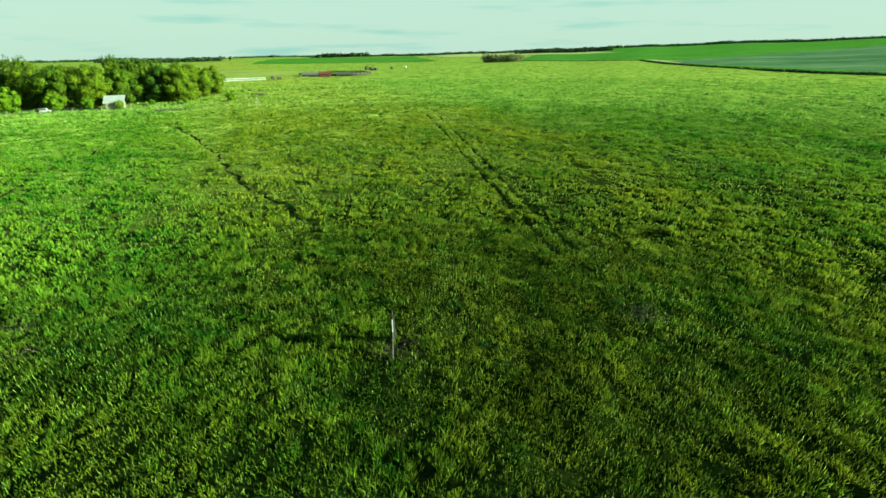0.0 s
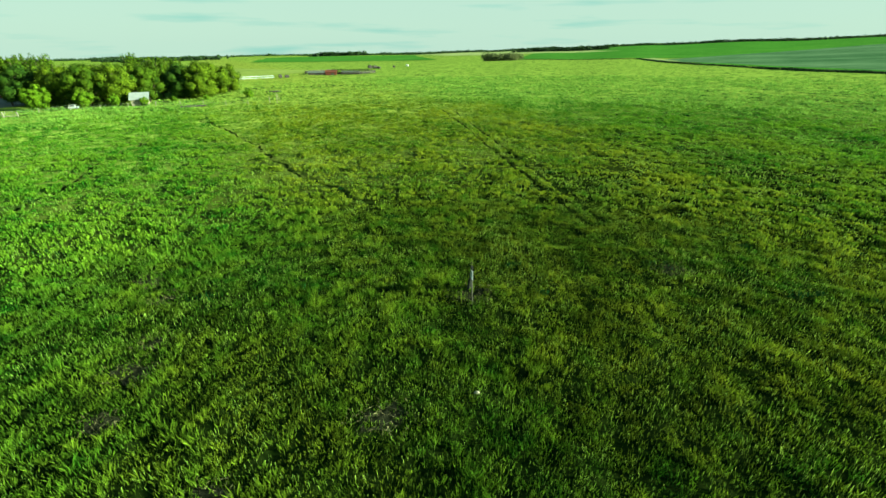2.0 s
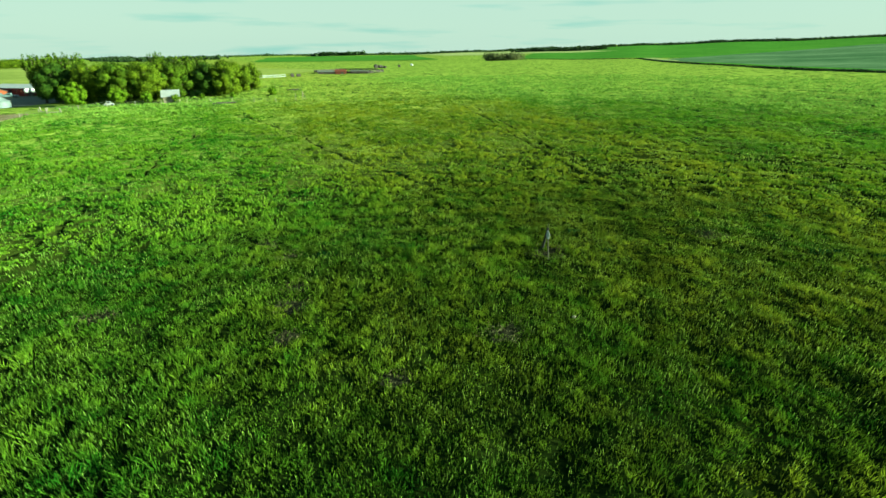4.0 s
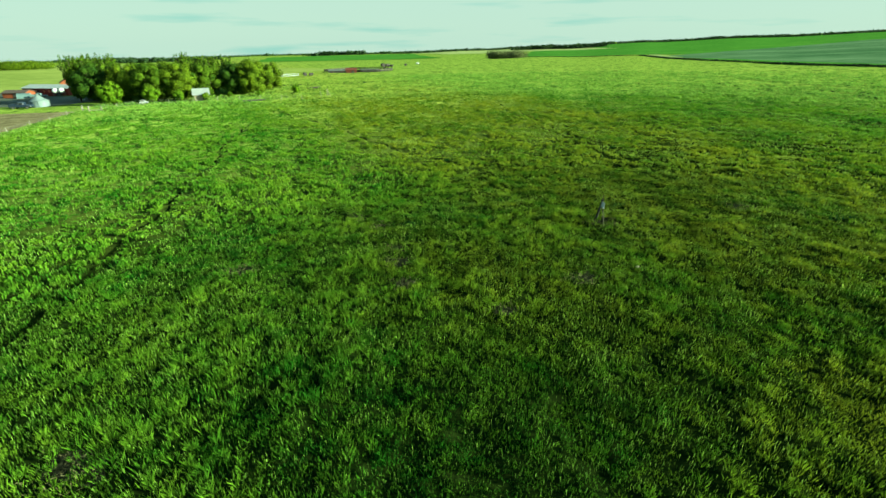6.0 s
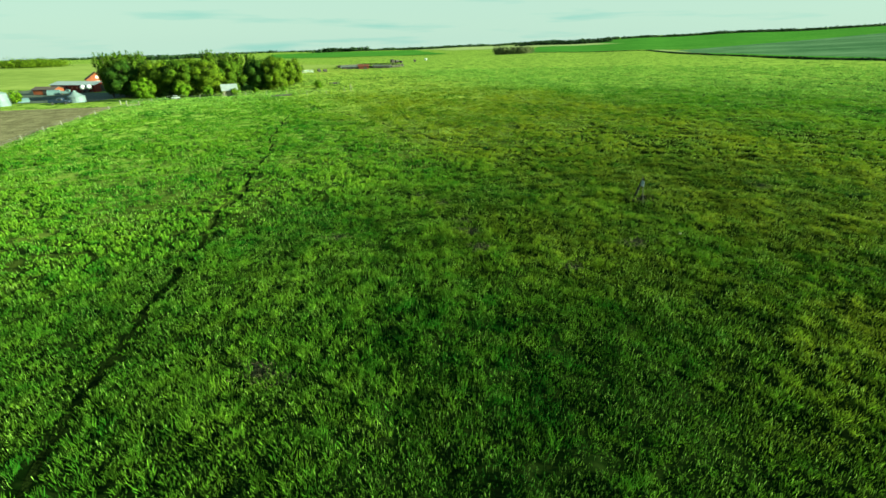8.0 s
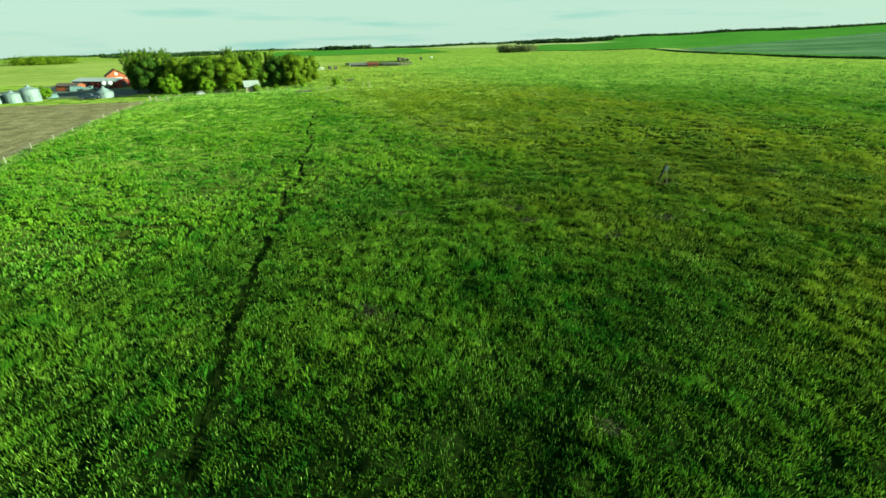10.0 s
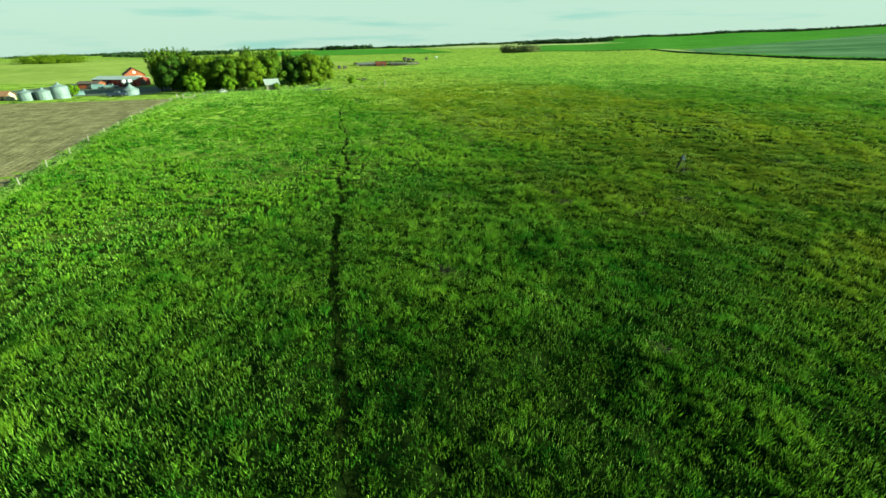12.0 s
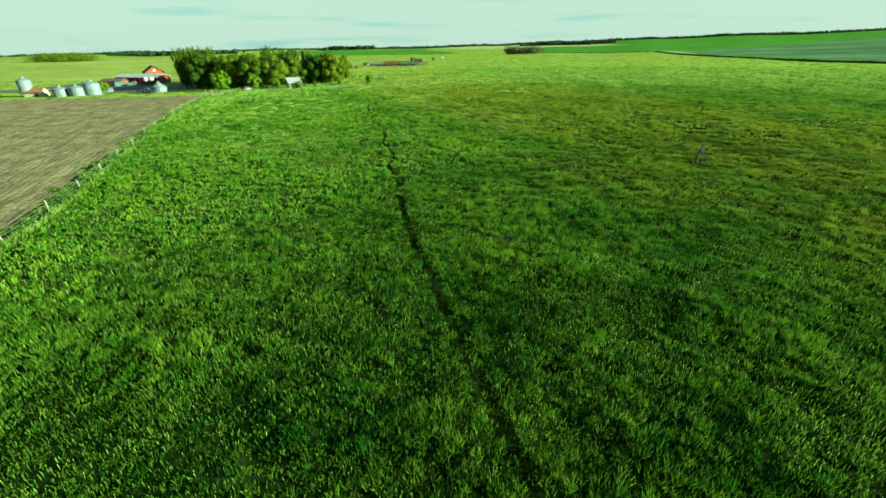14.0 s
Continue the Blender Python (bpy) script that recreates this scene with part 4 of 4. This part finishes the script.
def sward(near, far_, density, width, seed, blades, tall=0.19):
    """The short even grass between the clumps."""
    rs = np.random.default_rng(seed)
    x, y = scatter(near, far_, density, rs, 0.8, 1.0 if near else 0.0)
    z = heights(x, y)
    X, Y, Z = (np.repeat(v, blades) for v in (x, y, z))
    m = len(X)
    a, r = rs.uniform(0, 6.283, m), 0.3 * width ** 0.5 * np.sqrt(rs.uniform(0, 1, m))
    bx, by = X + r * np.cos(a), Y + r * np.sin(a)
    h = tall * rs.uniform(0.5, 1.3, m) * (0.6 + 0.8 * field_noise(bx, by, 2.3, 3))
    lean, ta = h * rs.uniform(0.05, 0.45, m), rs.uniform(0, 6.283, m)
    blades_mesh("sward", "short green grass between the taller clumps", bx, by, Z, bx + lean * np.cos(ta), by + lean * np.sin(ta), h, 0.028 * width * rs.uniform(0.6, 1.4, m), rs, M_SHADED_SWARD, 3, near == 0)


def clumps(near, far_, density, width, seed, blades, spread=1.0, corners=3, tall=1.0, droop=0.5, leaf=M_GRASS):
    """Taller leafy clumps, thick where the ground is rich."""
    rs = np.random.default_rng(seed)
    x, y = scatter(near, far_, density, rs, 0.95, 1.0)
    rich = 0.5 * field_noise(x, y, 1.9, 11) + 0.3 * field_noise(x, y, 6.5, 12) + 0.2 * field_noise(x, y, 24, 13)
    keep = rs.uniform(0, 1, len(x)) < np.clip((rich - 0.22) * 4.0, 0.18, 1)
    x, y, rich = x[keep], y[keep], rich[keep]
    z, k = heights(x, y), len(x)
    size = (0.15 + 0.42 * np.clip((rich - 0.32) * 2.4, 0, 1) ** 1.3) * tall * rs.uniform(0.65, 1.3, k)
    rad = spread * rs.uniform(0.16, 0.36, k)
    X, Y, Z, H, Q = (np.repeat(v, blades) for v in (x, y, z, size, rad))
    m = len(X)
    a, f = rs.uniform(0, 6.283, m), np.sqrt(rs.uniform(0, 1, m))
    bx, by = X + Q * f * np.cos(a), Y + Q * f * np.sin(a)
    h = H * (1.1 - 0.45 * f) * rs.uniform(0.6, 1.15, m)
    lean, ta = h * rs.uniform(0.05, droop, m), a + rs.uniform(-1.0, 1.0, m)
    blades_mesh("grass_clumps", "leafy green pasture grass growing in uneven clumps", bx, by, Z, bx + lean * np.cos(ta), by + lean * np.sin(ta), h, 0.024 * width * rs.uniform(0.6, 1.5, m), rs, leaf, corners)


def tufts(near, far_, density, width, seed, blades, spread, tall, south=False, droop=0.5, leaf=M_GRASS):
    """Close upright tufts that clothe the pasture, with dark gaps down between them."""
    rs = np.random.default_rng(seed)
    x, y = scatter(near, far_, density, rs, 0.95, 0.4 if near else 0.7 * south, south)
    lush = 0.32 * field_noise(x, y, 0.9, 21) + 0.4 * field_noise(x, y, 2.6, 22) + 0.28 * field_noise(x, y, 9.0, 23)
    lush -= 0.05 * np.clip((x + 12 + 40 * (field_noise(x, y, 14.0, 24) - 0.5)) / 14.0, 0, 1) * np.clip((60 - y) / 30.0, 0, 1)
    keep = rs.uniform(0, 1, len(x)) < np.clip((lush - 0.18) * 4.5, 0.4, 1)
    x, y, lush = x[keep], y[keep], lush[keep]
    z, k = heights(x, y), len(x)
    size = tall * (0.07 + 1.05 * np.clip(lush - 0.32, 0, 0.4)) * rs.uniform(0.75, 1.25, k)
    rad = spread * rs.uniform(0.08, 0.2, k)
    X, Y, Z, H, Q = (np.repeat(v, blades) for v in (x, y, z, size, rad))
    m = len(X)
    a, f = rs.uniform(0, 6.283, m), np.sqrt(rs.uniform(0, 1, m))
    bx, by = X + Q * f * np.cos(a), Y + Q * f * np.sin(a)
    h = H * (1.08 - 0.22 * f) * rs.uniform(0.8, 1.1, m)
    lean, ta = h * rs.uniform(0.05, 1.0, m) * droop, a + rs.uniform(-0.9, 0.9, m)
    blades_mesh("grass_tufts", "upright green grass tufts covering the pasture", bx, by, Z, bx + lean * np.cos(ta), by + lean * np.sin(ta), h, 0.02 * width * rs.uniform(0.6, 1.5, m), rs, leaf, 3, near == 0)


def stems(near, far_, density, width, seed, tall):
    """Thin upright stalks with pale heads above the leaves, added to brighten grass seen at a low angle."""
    rs = np.random.default_rng(seed)
    x, y = scatter(near, far_, density, rs, 1.0, 0.35 if near else 0.0)
    patch = 0.5 * field_noise(x, y, 1.3, 31) + 0.5 * field_noise(x, y, 4.5, 32)
    keep = rs.uniform(0, 1, len(x)) < np.clip((patch - 0.2) * 2.4, 0.15, 1)
    x, y, patch = x[keep], y[keep], patch[keep]
    m = len(x)
    h = tall * (0.55 + 0.7 * patch) * rs.uniform(0.7, 1.2, m)
    lean, a = h * rs.uniform(0.0, 0.25, m), rs.uniform(0, 6.283, m)
    blades_mesh("grass_stems", "thin pale stalks added above the pasture grass to brighten it", x, y, heights(x, y), x + lean * np.cos(a), y + lean * np.sin(a), h, 0.01 * width * rs.uniform(0.6, 1.4, m), rs, M_LIT_GRASS, 3)


def shade_clumps(count, seed):
    """Low clumps in near-black leaf colour, standing for shaded hollows dotted over the pasture, spread along the
    slope.
    """
    rs = np.random.default_rng(seed)
    x, y = rs.uniform(-75, 135, count * 3), rs.uniform(12, 150, count * 3)
    ok = (rs.uniform(0, 1, count * 3) < np.clip((x + 60) / 150, 0.15, 1)) & (x > -62 - 0.3 * y)
    x, y = x[ok][:count], y[ok][:count]
    r = rs.uniform(0.3, 1.1, len(x)) ** 1.2
    X, Y, R = (np.repeat(v, 70) for v in (x, y, r))
    m = len(X)
    a, f = rs.uniform(0, 6.283, m), np.sqrt(rs.uniform(0, 1, m))
    bx, by = X + 1.7 * R * f * np.cos(a), Y + 0.8 * R * f * np.sin(a)
    h = rs.uniform(0.2, 0.42, m) * (1.1 - 0.5 * f)
    lean, ta = h * rs.uniform(0.05, 0.5, m), rs.uniform(0, 6.283, m)
    blades_mesh("hollow_shade_clumps", "low near-black clumps standing for shaded hollows in the pasture", bx, by, heights(bx, by), bx + lean * np.cos(ta), by + lean * np.sin(ta), h, rs.uniform(0.02, 0.05, m), rs, M_HOLLOW_SHADE, 3)


tufts(0, 38, 5.6, 0.9, 25, 17, 1.5, 1.08)
tufts(38, 130, 4.8, 2.6, 26, 9, 1.6, 1.05, droop=0.4)
tufts(115, 240, 0.85, 5.2, 28, 7, 3.0, 1.2, leaf=M_LIT_GRASS)
tufts(0, 42, 2.6, 2.6, 27, 12, 2.2, 1.0, True)
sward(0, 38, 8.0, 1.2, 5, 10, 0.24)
stems(0, 38, 18.0, 1.1, 51, 0.36)
stems(38, 150, 9.5, 2.7, 52, 0.36)
clumps(60, 170, 0.45, 2.2, 17, 22, 1.3, 3, 0.85)
clumps(150, 420, 0.03, 3.4, 18, 46, 4.5, 3, 0.5, leaf=M_LIT_GRASS)
shade_clumps(420, 61)


def litter(seed):
    """Bleached dry stalks lying flat in the worn hollows."""
    rs = np.random.default_rng(seed)
    bx, by = [], []
    for px, py, pr in PATCHES:
        k = int(120 * pr * pr)
        a, f = rs.uniform(0, 6.283, k), np.sqrt(rs.uniform(0, 1, k))
        bx.append(px + 1.5 * pr * f * np.cos(a))
        by.append(py + 1.05 * pr * f * np.sin(a))
    x, y = np.concatenate(bx), np.concatenate(by)
    m = len(x)
    a, lean = rs.uniform(0, 6.283, m), rs.uniform(0.12, 0.34, m)
    blades_mesh("dry_stalks", "bleached dry stalks lying in the worn hollows", x, y, heights(x, y) + 0.05, x + lean * np.cos(a), y + lean * np.sin(a), rs.uniform(0.03, 0.14, m), rs.uniform(0.012, 0.026, m), rs, M_STRAW, 3)


litter(71)


def fence_grass(count, seed):
    """Tall pale ungrazed grass standing along the fence line."""
    rs = np.random.default_rng(seed)
    y = -32 + 128 * rs.uniform(0, 1, count) ** 0.8
    x = np.interp(y, [p[1] for p in FENCE], [p[0] for p in FENCE]) + 0.55 + rs.normal(0, 0.16, count)
    h, a = rs.uniform(0.3, 0.62, count), rs.uniform(0, 6.283, count)
    lean = h * rs.uniform(0.05, 0.5, count)
    blades_mesh("fence_grass", "tall pale grass left standing along the fence", x, y, heights(x, y), x + lean * np.cos(a), y + lean * np.sin(a), h, rs.uniform(0.02, 0.05, count), rs, M_FENCE_GRASS, 3)


fence_grass(16000, 41)
